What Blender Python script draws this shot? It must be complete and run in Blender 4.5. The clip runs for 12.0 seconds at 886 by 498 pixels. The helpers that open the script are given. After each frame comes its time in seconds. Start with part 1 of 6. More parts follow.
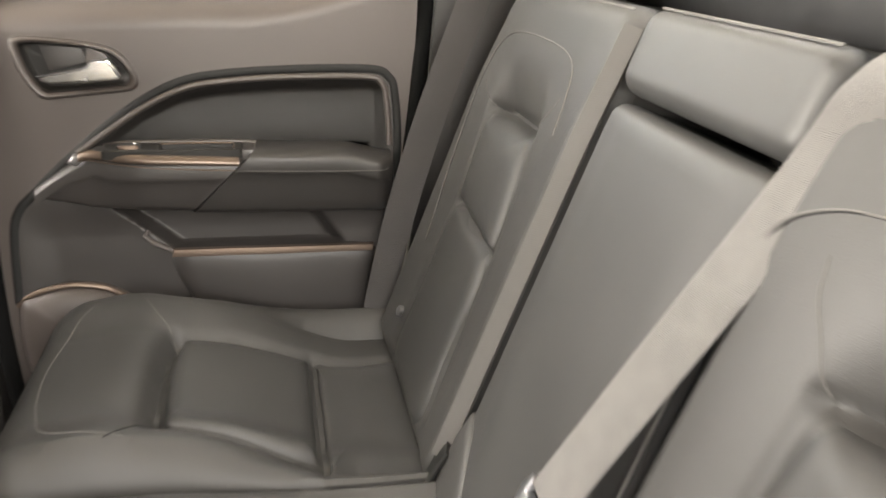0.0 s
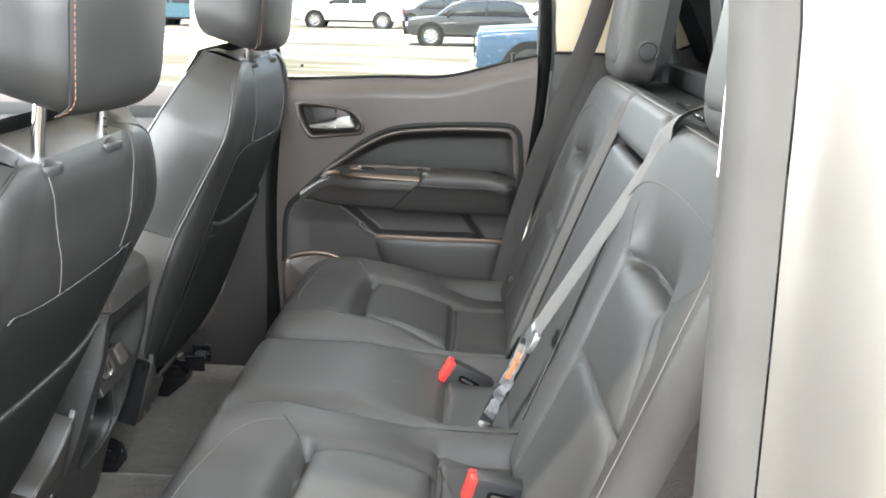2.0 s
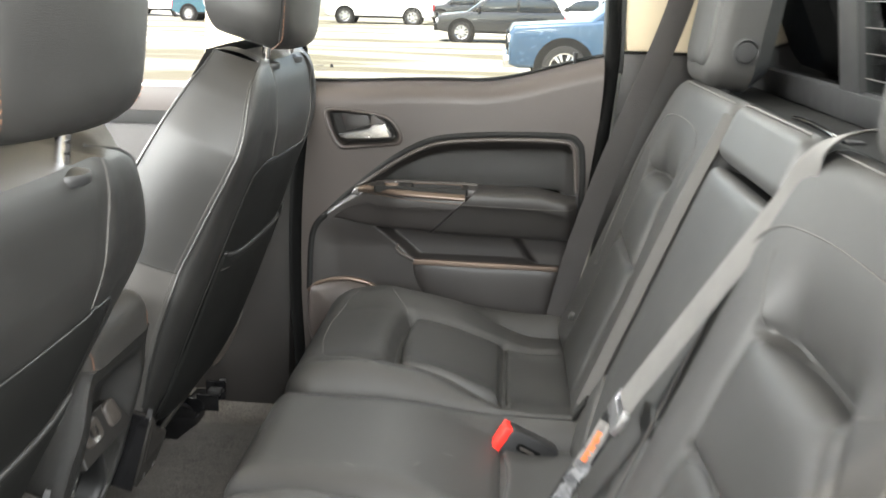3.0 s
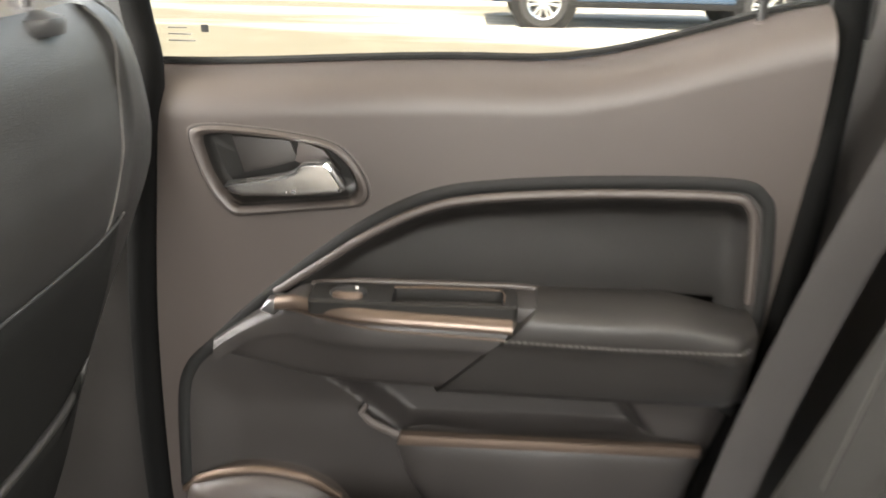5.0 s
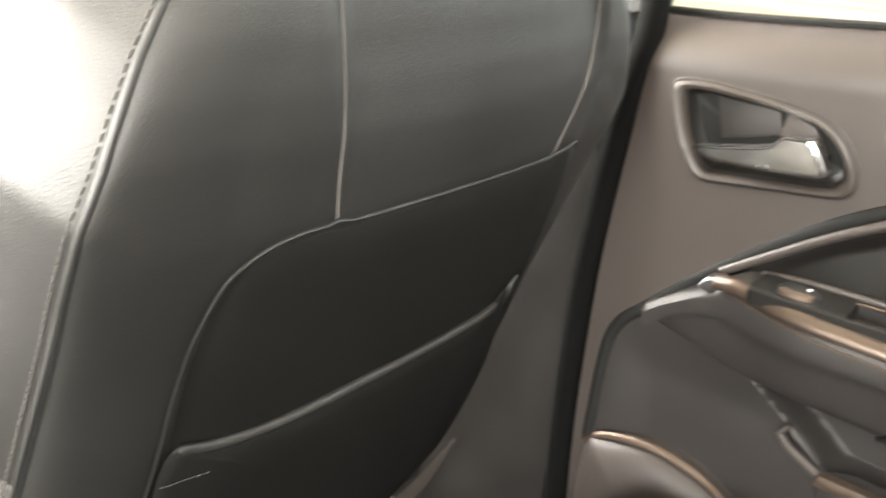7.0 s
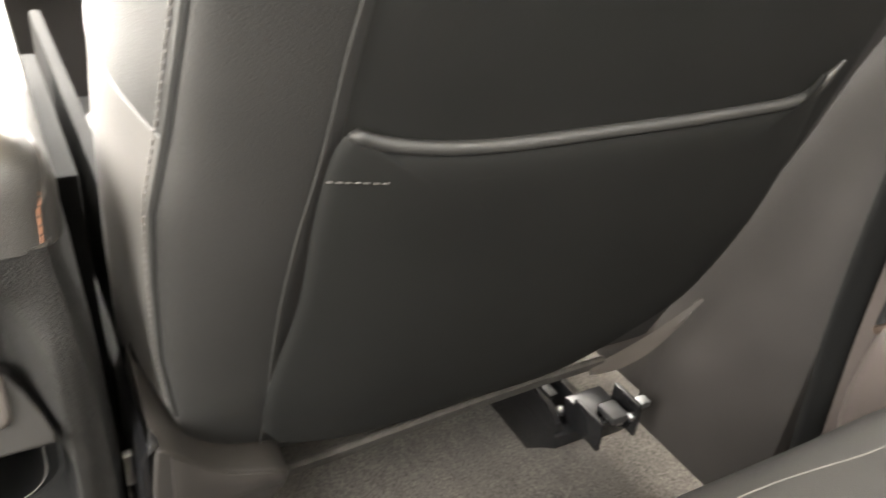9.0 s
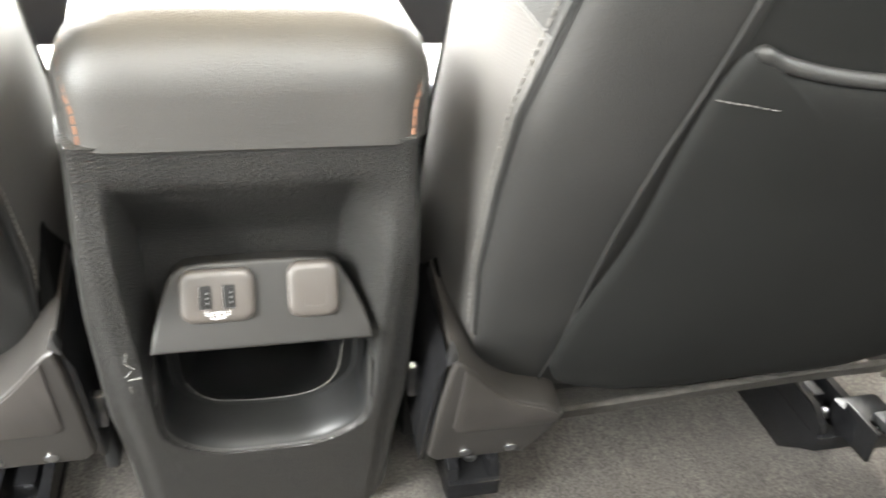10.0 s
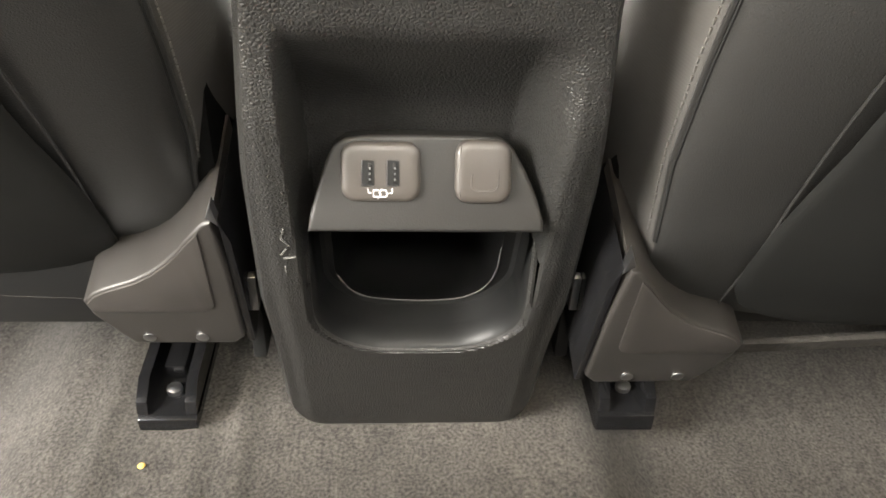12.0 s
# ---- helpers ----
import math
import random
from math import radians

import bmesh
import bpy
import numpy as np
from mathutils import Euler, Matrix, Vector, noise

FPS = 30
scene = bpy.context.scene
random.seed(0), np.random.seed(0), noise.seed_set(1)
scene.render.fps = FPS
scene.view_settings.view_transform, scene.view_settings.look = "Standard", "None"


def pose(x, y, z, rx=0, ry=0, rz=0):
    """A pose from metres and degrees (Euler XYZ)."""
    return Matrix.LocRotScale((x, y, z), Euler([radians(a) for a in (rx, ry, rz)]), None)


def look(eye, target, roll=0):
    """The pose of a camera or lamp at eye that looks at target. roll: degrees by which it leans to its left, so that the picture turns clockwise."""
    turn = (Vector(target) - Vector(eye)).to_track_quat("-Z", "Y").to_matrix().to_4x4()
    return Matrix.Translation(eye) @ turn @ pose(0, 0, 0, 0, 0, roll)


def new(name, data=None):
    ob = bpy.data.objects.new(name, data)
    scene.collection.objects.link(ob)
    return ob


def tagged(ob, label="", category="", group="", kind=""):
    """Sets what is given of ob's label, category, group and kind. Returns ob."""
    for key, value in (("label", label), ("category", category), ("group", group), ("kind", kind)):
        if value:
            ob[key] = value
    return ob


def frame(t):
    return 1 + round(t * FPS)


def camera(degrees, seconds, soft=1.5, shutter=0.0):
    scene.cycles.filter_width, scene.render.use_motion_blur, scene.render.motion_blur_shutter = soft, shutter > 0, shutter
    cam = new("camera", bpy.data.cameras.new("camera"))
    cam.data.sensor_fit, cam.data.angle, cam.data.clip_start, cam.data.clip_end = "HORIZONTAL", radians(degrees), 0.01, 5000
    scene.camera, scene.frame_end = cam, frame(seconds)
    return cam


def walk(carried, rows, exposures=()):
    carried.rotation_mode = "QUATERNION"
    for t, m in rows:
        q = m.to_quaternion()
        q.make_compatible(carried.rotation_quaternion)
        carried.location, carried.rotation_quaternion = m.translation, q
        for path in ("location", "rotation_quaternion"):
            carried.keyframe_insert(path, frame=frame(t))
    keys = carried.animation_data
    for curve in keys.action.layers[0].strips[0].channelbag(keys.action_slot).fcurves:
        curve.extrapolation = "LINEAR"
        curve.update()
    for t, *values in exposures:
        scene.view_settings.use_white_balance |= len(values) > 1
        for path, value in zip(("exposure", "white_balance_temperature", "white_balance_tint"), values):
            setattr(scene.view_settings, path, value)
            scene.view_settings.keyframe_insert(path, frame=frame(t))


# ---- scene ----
cam = camera(56.6, 12.0, 1.7, 0.4)
PATH = [
    (0, (0.533, -0.574, 0.869), (0.927, 1.252, 0.154), 2.2),
    (0.5, (0.522, -0.844, 0.901), (0.807, 1.031, 0.266), 2.1),
    (1, (0.523, -1.06, 0.94), (0.656, 0.846, 0.349), 2.1),
    (1.5, (0.579, -1.226, 0.962), (0.593, 0.69, 0.389), 1.9),
    (2, (0.619, -1.295, 0.959), (0.545, 0.618, 0.379), 1.5),
    (2.5, (0.605, -1.253, 0.947), (0.485, 0.656, 0.363), 1.5),
    (3, (0.561, -1.025, 0.947), (0.422, 0.881, 0.357), 1.6),
    (3.2, (0.534, -0.912, 0.945), (0.403, 0.992, 0.349), 1.6),
    (4.8, (0.423, -0.164, 0.92), (0.429, 1.7, 0.194), 1.5),
    (5, (0.438, -0.038, 0.891), (0.375, 1.822, 0.158), 1.3),
    (5.5, (0.497, 0.078, 0.884), (0.11, 1.907, 0.175), 1.3),
    (6, (0.495, 0.023, 0.915), (-0.227, 1.737, 0.181), 1.9),
    (6.5, (0.513, 0.01, 0.887), (-0.472, 1.595, 0.167), 2.9),
    (7, (0.495, 0.006, 0.849), (-0.683, 1.421, 0.069), 2.9),
    (7.2, (0.512, 0.019, 0.84), (-0.767, 1.33, 0.037), 2.0),
    (8.8, (0.447, 0.082, 0.691), (-1.004, 1.06, -0.277), 4.8),
    (9, (0.448, 0.076, 0.684), (-1.04, 0.968, -0.311), 4.9),
    (9.5, (0.435, 0.043, 0.659), (-1.141, 0.702, -0.381), 4.8),
    (10, (0.426, 0.0, 0.644), (-1.207, 0.446, -0.422), 4.8),
    (10.5, (0.4, -0.025, 0.633), (-1.249, 0.247, -0.466), 4.5),
    (11, (0.4, -0.025, 0.608), (-1.239, 0.151, -0.525), 3.7),
    (11.5, (0.399, -0.022, 0.585), (-1.21, 0.114, -0.594), 3.3),
    (12, (0.401, -0.017, 0.583), (-1.206, 0.105, -0.602), 2.8),
]
EXPOSURES = [(0, 2.35, 7700, 13), (0.5, 2.5, 7600, 12), (1.0, 2.8, 7000, 10), (1.6, 2.5, 6500, 8), (2.6, 2.3, 6500, 8), (3.2, 2.25, 7100, 9), (5, 2.5, 7400, 12), (5.5, 2.7, 7300, 12), (6.0, 2.5, 7700, 14), (6.5, 2.58, 7700, 14), (7.2, 3.10, 7400, 9), (8.8, 3.56, 7600, 11), (9.5, 3.92, 7400, 12), (10.4, 4.16, 6900, 6), (11, 3.88, 7200, 8), (12, 3.64, 7700, 11)]
walk(cam, [(t, look(eye, target, roll)) for t, eye, target, roll in PATH], EXPOSURES)

# ---------------------------------------------------------------- light
world = bpy.data.worlds.new("sky")
scene.world = world
world.use_nodes = True
wn = world.node_tree.nodes
sky = wn.new("ShaderNodeTexSky")
sky.sky_type, sky.sun_disc = "NISHITA", False
sky.sun_elevation, sky.sun_rotation = radians(58), radians(215)
sky.air_density, sky.dust_density = 1.0, 2.5
wn["Background"].inputs[1].default_value = 0.15
world.node_tree.links.new(sky.outputs[0], wn["Background"].inputs[0])

sun = new("sun", bpy.data.lights.new("sun", "SUN"))
sun.data.energy, sun.data.angle, sun.data.color = 3.0, radians(0.6), (1.0, 0.95, 0.86)
sun.matrix_world = look((-20, -30, 55), (0, 0, 0))


def window_lamp(name, eye, target, sx, sy, watts):
    """Sky light through one opening of the cab."""
    la = bpy.data.lights.new(name, "AREA")
    la.shape, la.size, la.size_y, la.energy, la.color = "RECTANGLE", sx, sy, watts, (0.93, 0.97, 1.0)
    ob = new(name, la)
    ob.matrix_world = look(eye, target)


window_lamp("windscreen_sky", (-1.25, 0.0, 1.08), (0.2, 0.0, 0.45), 1.15, 0.45, 47.0)
window_lamp("near_doorway_sky", (1.00, -1.65, 1.32), (0.08, 0.1, 0.40), 1.5, 0.95, 40.0)
window_lamp("far_window_sky", (0.44, 0.748, 1.12), (0.42, -0.2, 0.5), 0.55, 0.20, 1.8)
window_lamp("rear_window_sky", (0.985, 0.0, 1.13), (0.0, 0.0, 0.40), 1.05, 0.14, 2.4)
window_lamp("driver_window_sky", (-0.50, -0.75, 0.98), (0.0, 0.25, 0.45), 0.8, 0.40, 9.0)
window_lamp("passenger_window_sky", (-0.50, 0.75, 0.98), (0.6, -0.05, 0.45), 0.8, 0.40, 5.5)


# ---------------------------------------------------------------- materials
def mat(name, color, rough=0.5, metal=0.0, grain=0.0, grain_size=0.002, mottle=0.0, mottle_size=0.08, spec=0.5,
        kind="voronoi", coat=0.0, deep=0.4):
    m = bpy.data.materials.new(name)
    m.use_nodes = True
    nt = m.node_tree
    b = nt.nodes["Principled BSDF"]
    b.inputs["Base Color"].default_value = (*color, 1)
    b.inputs["Roughness"].default_value = rough
    b.inputs["Metallic"].default_value = metal
    b.inputs["Specular IOR Level"].default_value = spec
    b.inputs["Coat Weight"].default_value = coat
    tc = nt.nodes.new("ShaderNodeTexCoord")
    if mottle > 0:
        n = nt.nodes.new("ShaderNodeTexNoise")
        n.inputs["Scale"].default_value, n.inputs["Detail"].default_value = 1 / mottle_size, 5
        nt.links.new(tc.outputs["Object"], n.inputs["Vector"])
        r = nt.nodes.new("ShaderNodeValToRGB")
        r.color_ramp.elements[0].position, r.color_ramp.elements[1].position = 0.3, 0.7
        for e, f in ((0, 1 - mottle), (1, 1 + mottle)):
            r.color_ramp.elements[e].color = (*[min(1, c * f) for c in color], 1)
        nt.links.new(n.outputs["Fac"], r.inputs["Fac"])
        nt.links.new(r.outputs["Color"], b.inputs["Base Color"])
        mr = nt.nodes.new("ShaderNodeMapRange")
        mr.inputs["To Min"].default_value, mr.inputs["To Max"].default_value = max(0.05, rough - 0.08), min(1, rough + 0.08)
        nt.links.new(n.outputs["Fac"], mr.inputs["Value"])
        nt.links.new(mr.outputs["Result"], b.inputs["Roughness"])
    if grain > 0:
        if kind == "voronoi":
            g = nt.nodes.new("ShaderNodeTexVoronoi")
            g.feature = "DISTANCE_TO_EDGE"
            out = g.outputs["Distance"]
        elif kind == "wave":
            g = nt.nodes.new("ShaderNodeTexWave")
            g.bands_direction = "Y" if name.startswith("grey_ribbed") else "Z"
            g.inputs["Distortion"].default_value = 0.3
            out = g.outputs["Fac"]
        else:
            g = nt.nodes.new("ShaderNodeTexNoise")
            g.inputs["Detail"].default_value = 3
            out = g.outputs["Fac"]
        g.inputs["Scale"].default_value = 1 / grain_size
        nt.links.new(tc.outputs["Object"], g.inputs["Vector"])
        bp = nt.nodes.new("ShaderNodeBump")
        bp.inputs["Strength"].default_value, bp.inputs["Distance"].default_value = grain, grain_size * deep
        nt.links.new(out, bp.inputs["Height"])
        nt.links.new(bp.outputs["Normal"], b.inputs["Normal"])
    return m


def glass_mat(name, tint=(1, 1, 1)):
    m = bpy.data.materials.new(name)
    m.use_nodes = True
    nt = m.node_tree
    nt.nodes.remove(nt.nodes["Principled BSDF"])
    tr, gl, mx, fr = (nt.nodes.new("ShaderNode" + k) for k in ("BsdfTransparent", "BsdfGlossy", "MixShader", "Fresnel"))
    tr.inputs["Color"].default_value = (*tint, 1)
    gl.inputs["Roughness"].default_value = 0.02
    fr.inputs["IOR"].default_value = 1.35
    nt.links.new(fr.outputs[0], mx.inputs[0])
    nt.links.new(tr.outputs[0], mx.inputs[1])
    nt.links.new(gl.outputs[0], mx.inputs[2])
    nt.links.new(mx.outputs[0], nt.nodes["Material Output"].inputs["Surface"])
    return m


LEATHER = mat("black_leather", (0.0225, 0.0218, 0.0208), 0.56, spec=0.38, grain=0.45, grain_size=0.0016, mottle=0.12, mottle_size=0.12)
FRONT_LEATHER = mat("black_front_seat_leather", (0.0140, 0.0136, 0.0130), 0.46, spec=0.48, grain=0.45, grain_size=0.0016, mottle=0.14, mottle_size=0.12)
LIDLEATHER = mat("armrest_leather", (0.028, 0.0267, 0.0250), 0.46, spec=0.5, grain=0.4, grain_size=0.0016, mottle=0.1, mottle_size=0.08)
LIP = mat("pale_edge_plastic", (0.11, 0.107, 0.10), 0.3, mottle=0.1, mottle_size=0.02)
LEATHER_IN = mat("black_leather_insert", (0.0215, 0.0212, 0.0205), 0.53, spec=0.42, grain=0.4, grain_size=0.0014, mottle=0.1, mottle_size=0.1)
BACKFAB = mat("dark_vinyl_back", (0.0062, 0.0063, 0.0059), 0.70, spec=0.16, grain=0.3, grain_size=0.0014, mottle=0.1)
TWILL = mat("grey_twill_cloth", (0.036, 0.0335, 0.031), 0.8, grain=0.08, grain_size=0.007, mottle=0.12, mottle_size=0.03, kind="wave")
PLAINCLOTH = mat("grey_plain_cloth", (0.024, 0.023, 0.022), 0.85, spec=0.12, grain=0.5, grain_size=0.002, mottle=0.08, mottle_size=0.03)
KNIT = mat("grey_knit_cloth", (0.022, 0.020, 0.019), 0.95, spec=0.1, grain=1.0, grain_size=0.004, mottle=0.15, mottle_size=0.01)
THREAD = mat("grey_thread", (0.066, 0.062, 0.058), 0.8)
TAN_THREAD = mat("tan_thread", (0.20, 0.090, 0.048), 0.8)
DOORTRIM = mat("dark_grained_plastic", (0.041, 0.0337, 0.0308), 0.43, grain=0.35, grain_size=0.0011, mottle=0.08, mottle_size=0.15)
DOORSOFT = mat("soft_black_vinyl", (0.0165, 0.0150, 0.0142), 0.45, spec=0.38, grain=0.3, grain_size=0.0013, mottle=0.1)
# lower trim plastic with the front seat's shade put into its colour
PILLAR = mat("shaded_pillar_plastic", (0.0135, 0.0118, 0.0110), 0.55, spec=0.35, grain=0.35, grain_size=0.001, mottle=0.12, mottle_size=0.06)
DOORLOW = mat("dark_lower_plastic", (0.021, 0.0185, 0.0175), 0.48, grain=0.3, grain_size=0.001, mottle=0.08)
GAP = mat("black_rubber", (0.008, 0.008, 0.008), 0.7, spec=0.25, grain=0.2, grain_size=0.003, kind="noise")
CONSOLE = mat("console_grained_plastic", (0.0155, 0.0150, 0.0143), 0.34, spec=0.7, grain=0.85, grain_size=0.0023, deep=0.55, mottle=0.1, mottle_size=0.05)
CONSOLE_RIM = mat("console_rim_plastic", (0.020, 0.0193, 0.0183), 0.36, spec=0.6, grain=0.8, grain_size=0.0022, deep=0.5, mottle=0.1, mottle_size=0.05)
# near-black base colour carries the shade inside the console's hollows
CONSOLE_IN = mat("console_shaded_smooth_plastic", (0.0065, 0.0066, 0.0066), 0.45, spec=0.25, grain=0.15, grain_size=0.0012, kind="noise", mottle=0.1)
TAUPE = mat("taupe_plastic", (0.040, 0.0346, 0.0307), 0.42, grain=0.2, grain_size=0.0008, kind="noise", mottle=0.08)
HOUSING = mat("port_housing_plastic", (0.0115, 0.0106, 0.0098), 0.5, spec=0.4, grain=0.3, grain_size=0.001, kind="noise", mottle=0.1)
BRACKET = mat("bracket_plastic", (0.02, 0.018, 0.0165), 0.45, grain=0.3, grain_size=0.001, kind="noise", mottle=0.1)
PLATE = mat("bracket_plate_plastic", (0.027, 0.024, 0.022), 0.42, grain=0.3, grain_size=0.001, kind="noise", mottle=0.12, mottle_size=0.03)
STEEL = mat("black_painted_steel", (0.006, 0.006, 0.0065), 0.14, mottle=0.2, mottle_size=0.02)
CHROME = mat("chrome", (0.75, 0.75, 0.76), 0.1, metal=1.0, mottle=0.04)
LEVER = mat("satin_chrome", (0.80, 0.79, 0.78), 0.24, metal=1.0, mottle=0.05, mottle_size=0.01)
ZINC = mat("zinc_metal", (0.42, 0.42, 0.43), 0.32, metal=1.0, mottle=0.15, mottle_size=0.01)
BRONZE = mat("bronze_tinted_trim", (0.092, 0.068, 0.054), 0.30, metal=0.6, mottle=0.06)
SATIN = mat("satin_silver_trim", (0.16, 0.120, 0.096), 0.48, metal=0.85, mottle=0.05)


def carpet_mat(name, color):
    """Short cut pile: fine tufts, brushed streaks and worn patches."""
    m = mat(name, color, 0.98, grain=1.0, grain_size=0.0022, kind="noise", spec=0.1)
    nt = m.node_tree
    b = nt.nodes["Principled BSDF"]
    b.inputs["Sheen Weight"].default_value = 0.15
    tc = nt.nodes.new("ShaderNodeTexCoord")
    last = None
    for scale, stretch, lo, hi in ((340.0, (1, 1, 1), 0.45, 1.60), (55.0, (0.5, 1.2, 1), 0.84, 1.16), (9.0, (1, 1, 1), 0.85, 1.15)):
        mp, n, r = (nt.nodes.new("ShaderNode" + k) for k in ("Mapping", "TexNoise", "MapRange"))
        mp.inputs["Scale"].default_value = stretch
        n.inputs["Scale"].default_value, n.inputs["Detail"].default_value = scale, 3
        r.inputs["From Min"].default_value, r.inputs["From Max"].default_value = 0.3, 0.7
        r.inputs["To Min"].default_value, r.inputs["To Max"].default_value = lo, hi
        nt.links.new(tc.outputs["Object"], mp.inputs["Vector"])
        nt.links.new(mp.outputs["Vector"], n.inputs["Vector"])
        nt.links.new(n.outputs["Fac"], r.inputs["Value"])
        if last is None:
            last = r.outputs["Result"]
        else:
            mu = nt.nodes.new("ShaderNodeMath")
            mu.operation = "MULTIPLY"
            nt.links.new(last, mu.inputs[0])
            nt.links.new(r.outputs["Result"], mu.inputs[1])
            last = mu.outputs[0]
    mx = nt.nodes.new("ShaderNodeMix")
    mx.data_type, mx.blend_type = "RGBA", "MULTIPLY"
    mx.inputs[0].default_value = 1.0
    mx.inputs[6].default_value = (*color, 1)
    nt.links.new(last, mx.inputs[7])
    nt.links.new(mx.outputs[2], b.inputs["Base Color"])
    return m


CARPET = carpet_mat("grey_carpet", (0.047, 0.0426, 0.038))
BEIGE = mat("beige_pillar_trim", (0.46, 0.39, 0.28), 0.75, grain=0.3, grain_size=0.002, mottle=0.05, kind="noise")
FELT = mat("dark_felt", (0.034, 0.0315, 0.029), 0.95, spec=0.1, grain=0.9, grain_size=0.003, mottle=0.25, mottle_size=0.01, kind="noise")
WEB = mat("grey_webbing", (0.118, 0.113, 0.108), 0.7, grain=0.9, grain_size=0.004, mottle=0.1, mottle_size=0.02, kind="wave")
RED = mat("red_plastic", (0.78, 0.022, 0.014), 0.5, mottle=0.05)
BUCKLE = mat("black_plastic", (0.012, 0.012, 0.0125), 0.45, mottle=0.15, mottle_size=0.02)
LABELW = mat("white_label", (0.13, 0.123, 0.116), 0.6, mottle=0.3, mottle_size=0.01)
LABELO = mat("orange_label", (0.62, 0.14, 0.045), 0.6, mottle=0.2, mottle_size=0.008)
LABELG = mat("grey_label_film", (0.10, 0.10, 0.103), 0.4, mottle=0.35, mottle_size=0.008)
WHITEPAINT = mat("white_print", (0.8, 0.8, 0.78), 0.6)
# black of seals and slots; also painted shade in the gaps beside the console
PITCH = mat("deep_black_trim_and_shade", (0.004, 0.004, 0.004), 0.85, spec=0.03, mottle=0.1)
BOWL = mat("dark_bowl_plastic", (0.010, 0.0095, 0.009), 0.5, spec=0.25, mottle=0.1)
PORT = mat("port_black", (0.006, 0.006, 0.006), 0.35)
BODY = mat("silver_beige_body_paint", (0.50, 0.47, 0.43), 0.40, metal=0.8, mottle=0.03, mottle_size=0.4, coat=0.3)
JAMB = mat("grey_jamb_paint", (0.10, 0.095, 0.09), 0.5, mottle=0.08, coat=0.2)
GLASS = glass_mat("clear_window_glass", (0.96, 0.97, 0.95))
DARKGLASS = glass_mat("privacy_window_glass", (0.50, 0.53, 0.52))


# ---------------------------------------------------------------- mesh tools
WORLD = {}


def finish(bm, smooth=True):
    bmesh.ops.recalc_face_normals(bm, faces=bm.faces)
    for f in bm.faces:
        f.smooth = smooth
    return bm


def thing(name, at, label, category, group="", kind=""):
    ob = new(name)
    ob.location = at
    ob.empty_display_size = 0.05
    WORLD[ob.name] = Matrix.Translation(at)
    return tagged(ob, label, category, group, kind)


def mesh_object(name, bm, material, smooth=True):
    finish(bm, smooth)
    last = len(material) - 1 if isinstance(material, (list, tuple)) else 0
    for f in bm.faces:
        f.material_index = min(f.material_index, last)
    me = bpy.data.meshes.new(name)
    bm.to_mesh(me)
    bm.free()
    for one in material if isinstance(material, (list, tuple)) else [material]:
        me.materials.append(one)
    if smooth:
        me.set_sharp_from_angle(angle=radians(38))
    return new(name, me)


def part(name, bm, material, parent, label="", smooth=True):
    ob = mesh_object(name, bm, material, smooth)
    ob.parent = parent
    ob.matrix_parent_inverse = WORLD[parent.name].inverted()
    WORLD[ob.name] = Matrix.Identity(4)
    return tagged(ob, label)


def single(name, bm, material, label, category, group="", kind="", smooth=True):
    ob = mesh_object(name, bm, material, smooth)
    WORLD[ob.name] = Matrix.Identity(4)
    return tagged(ob, label, category, group, kind)


def plane_frame(o, across, up, out):
    """Maps (u, v, h) to the world: across, up and out of a surface."""
    m = Matrix.Identity(4)
    for c, vec in enumerate((across, up, out)):
        vec = Vector(vec).normalized()
        for r in range(3):
            m[r][c] = vec[r]
    m.translation = Vector(o)
    return m


def smooth_closed(pts, n=8):
    out = []
    k = len(pts)
    for i in range(k):
        p0, p1, p2, p3 = (Vector(pts[(i + d) % k]) for d in (-1, 0, 1, 2))
        for j in range(n):
            t = j / n
            out.append(0.5 * ((2 * p1) + (p2 - p0) * t + (2 * p0 - 5 * p1 + 4 * p2 - p3) * t * t + (3 * p1 - p0 - 3 * p2 + p3) * t ** 3))
    return out


def smooth_open(pts, n=6):
    pts = [Vector(p) for p in pts]
    ext = [2 * pts[0] - pts[1]] + pts + [2 * pts[-1] - pts[-2]]
    out = []
    for i in range(1, len(ext) - 2):
        p0, p1, p2, p3 = ext[i - 1:i + 3]
        for j in range(n):
            t = j / n
            out.append(0.5 * ((2 * p1) + (p2 - p0) * t + (2 * p0 - 5 * p1 + 4 * p2 - p3) * t * t + (3 * p1 - p0 - 3 * p2 + p3) * t ** 3))
    return out + [pts[-1]]


def lines(a, b, r, n):
    """Grid lines from a to b, close together at both ends over r."""
    edge = [r * (1 - math.cos(k * math.pi / 10)) for k in range(5)]
    inner = np.linspace(a + r, b - r, n)
    return np.array([a + e for e in edge] + list(inner) + [b - e for e in reversed(edge)])


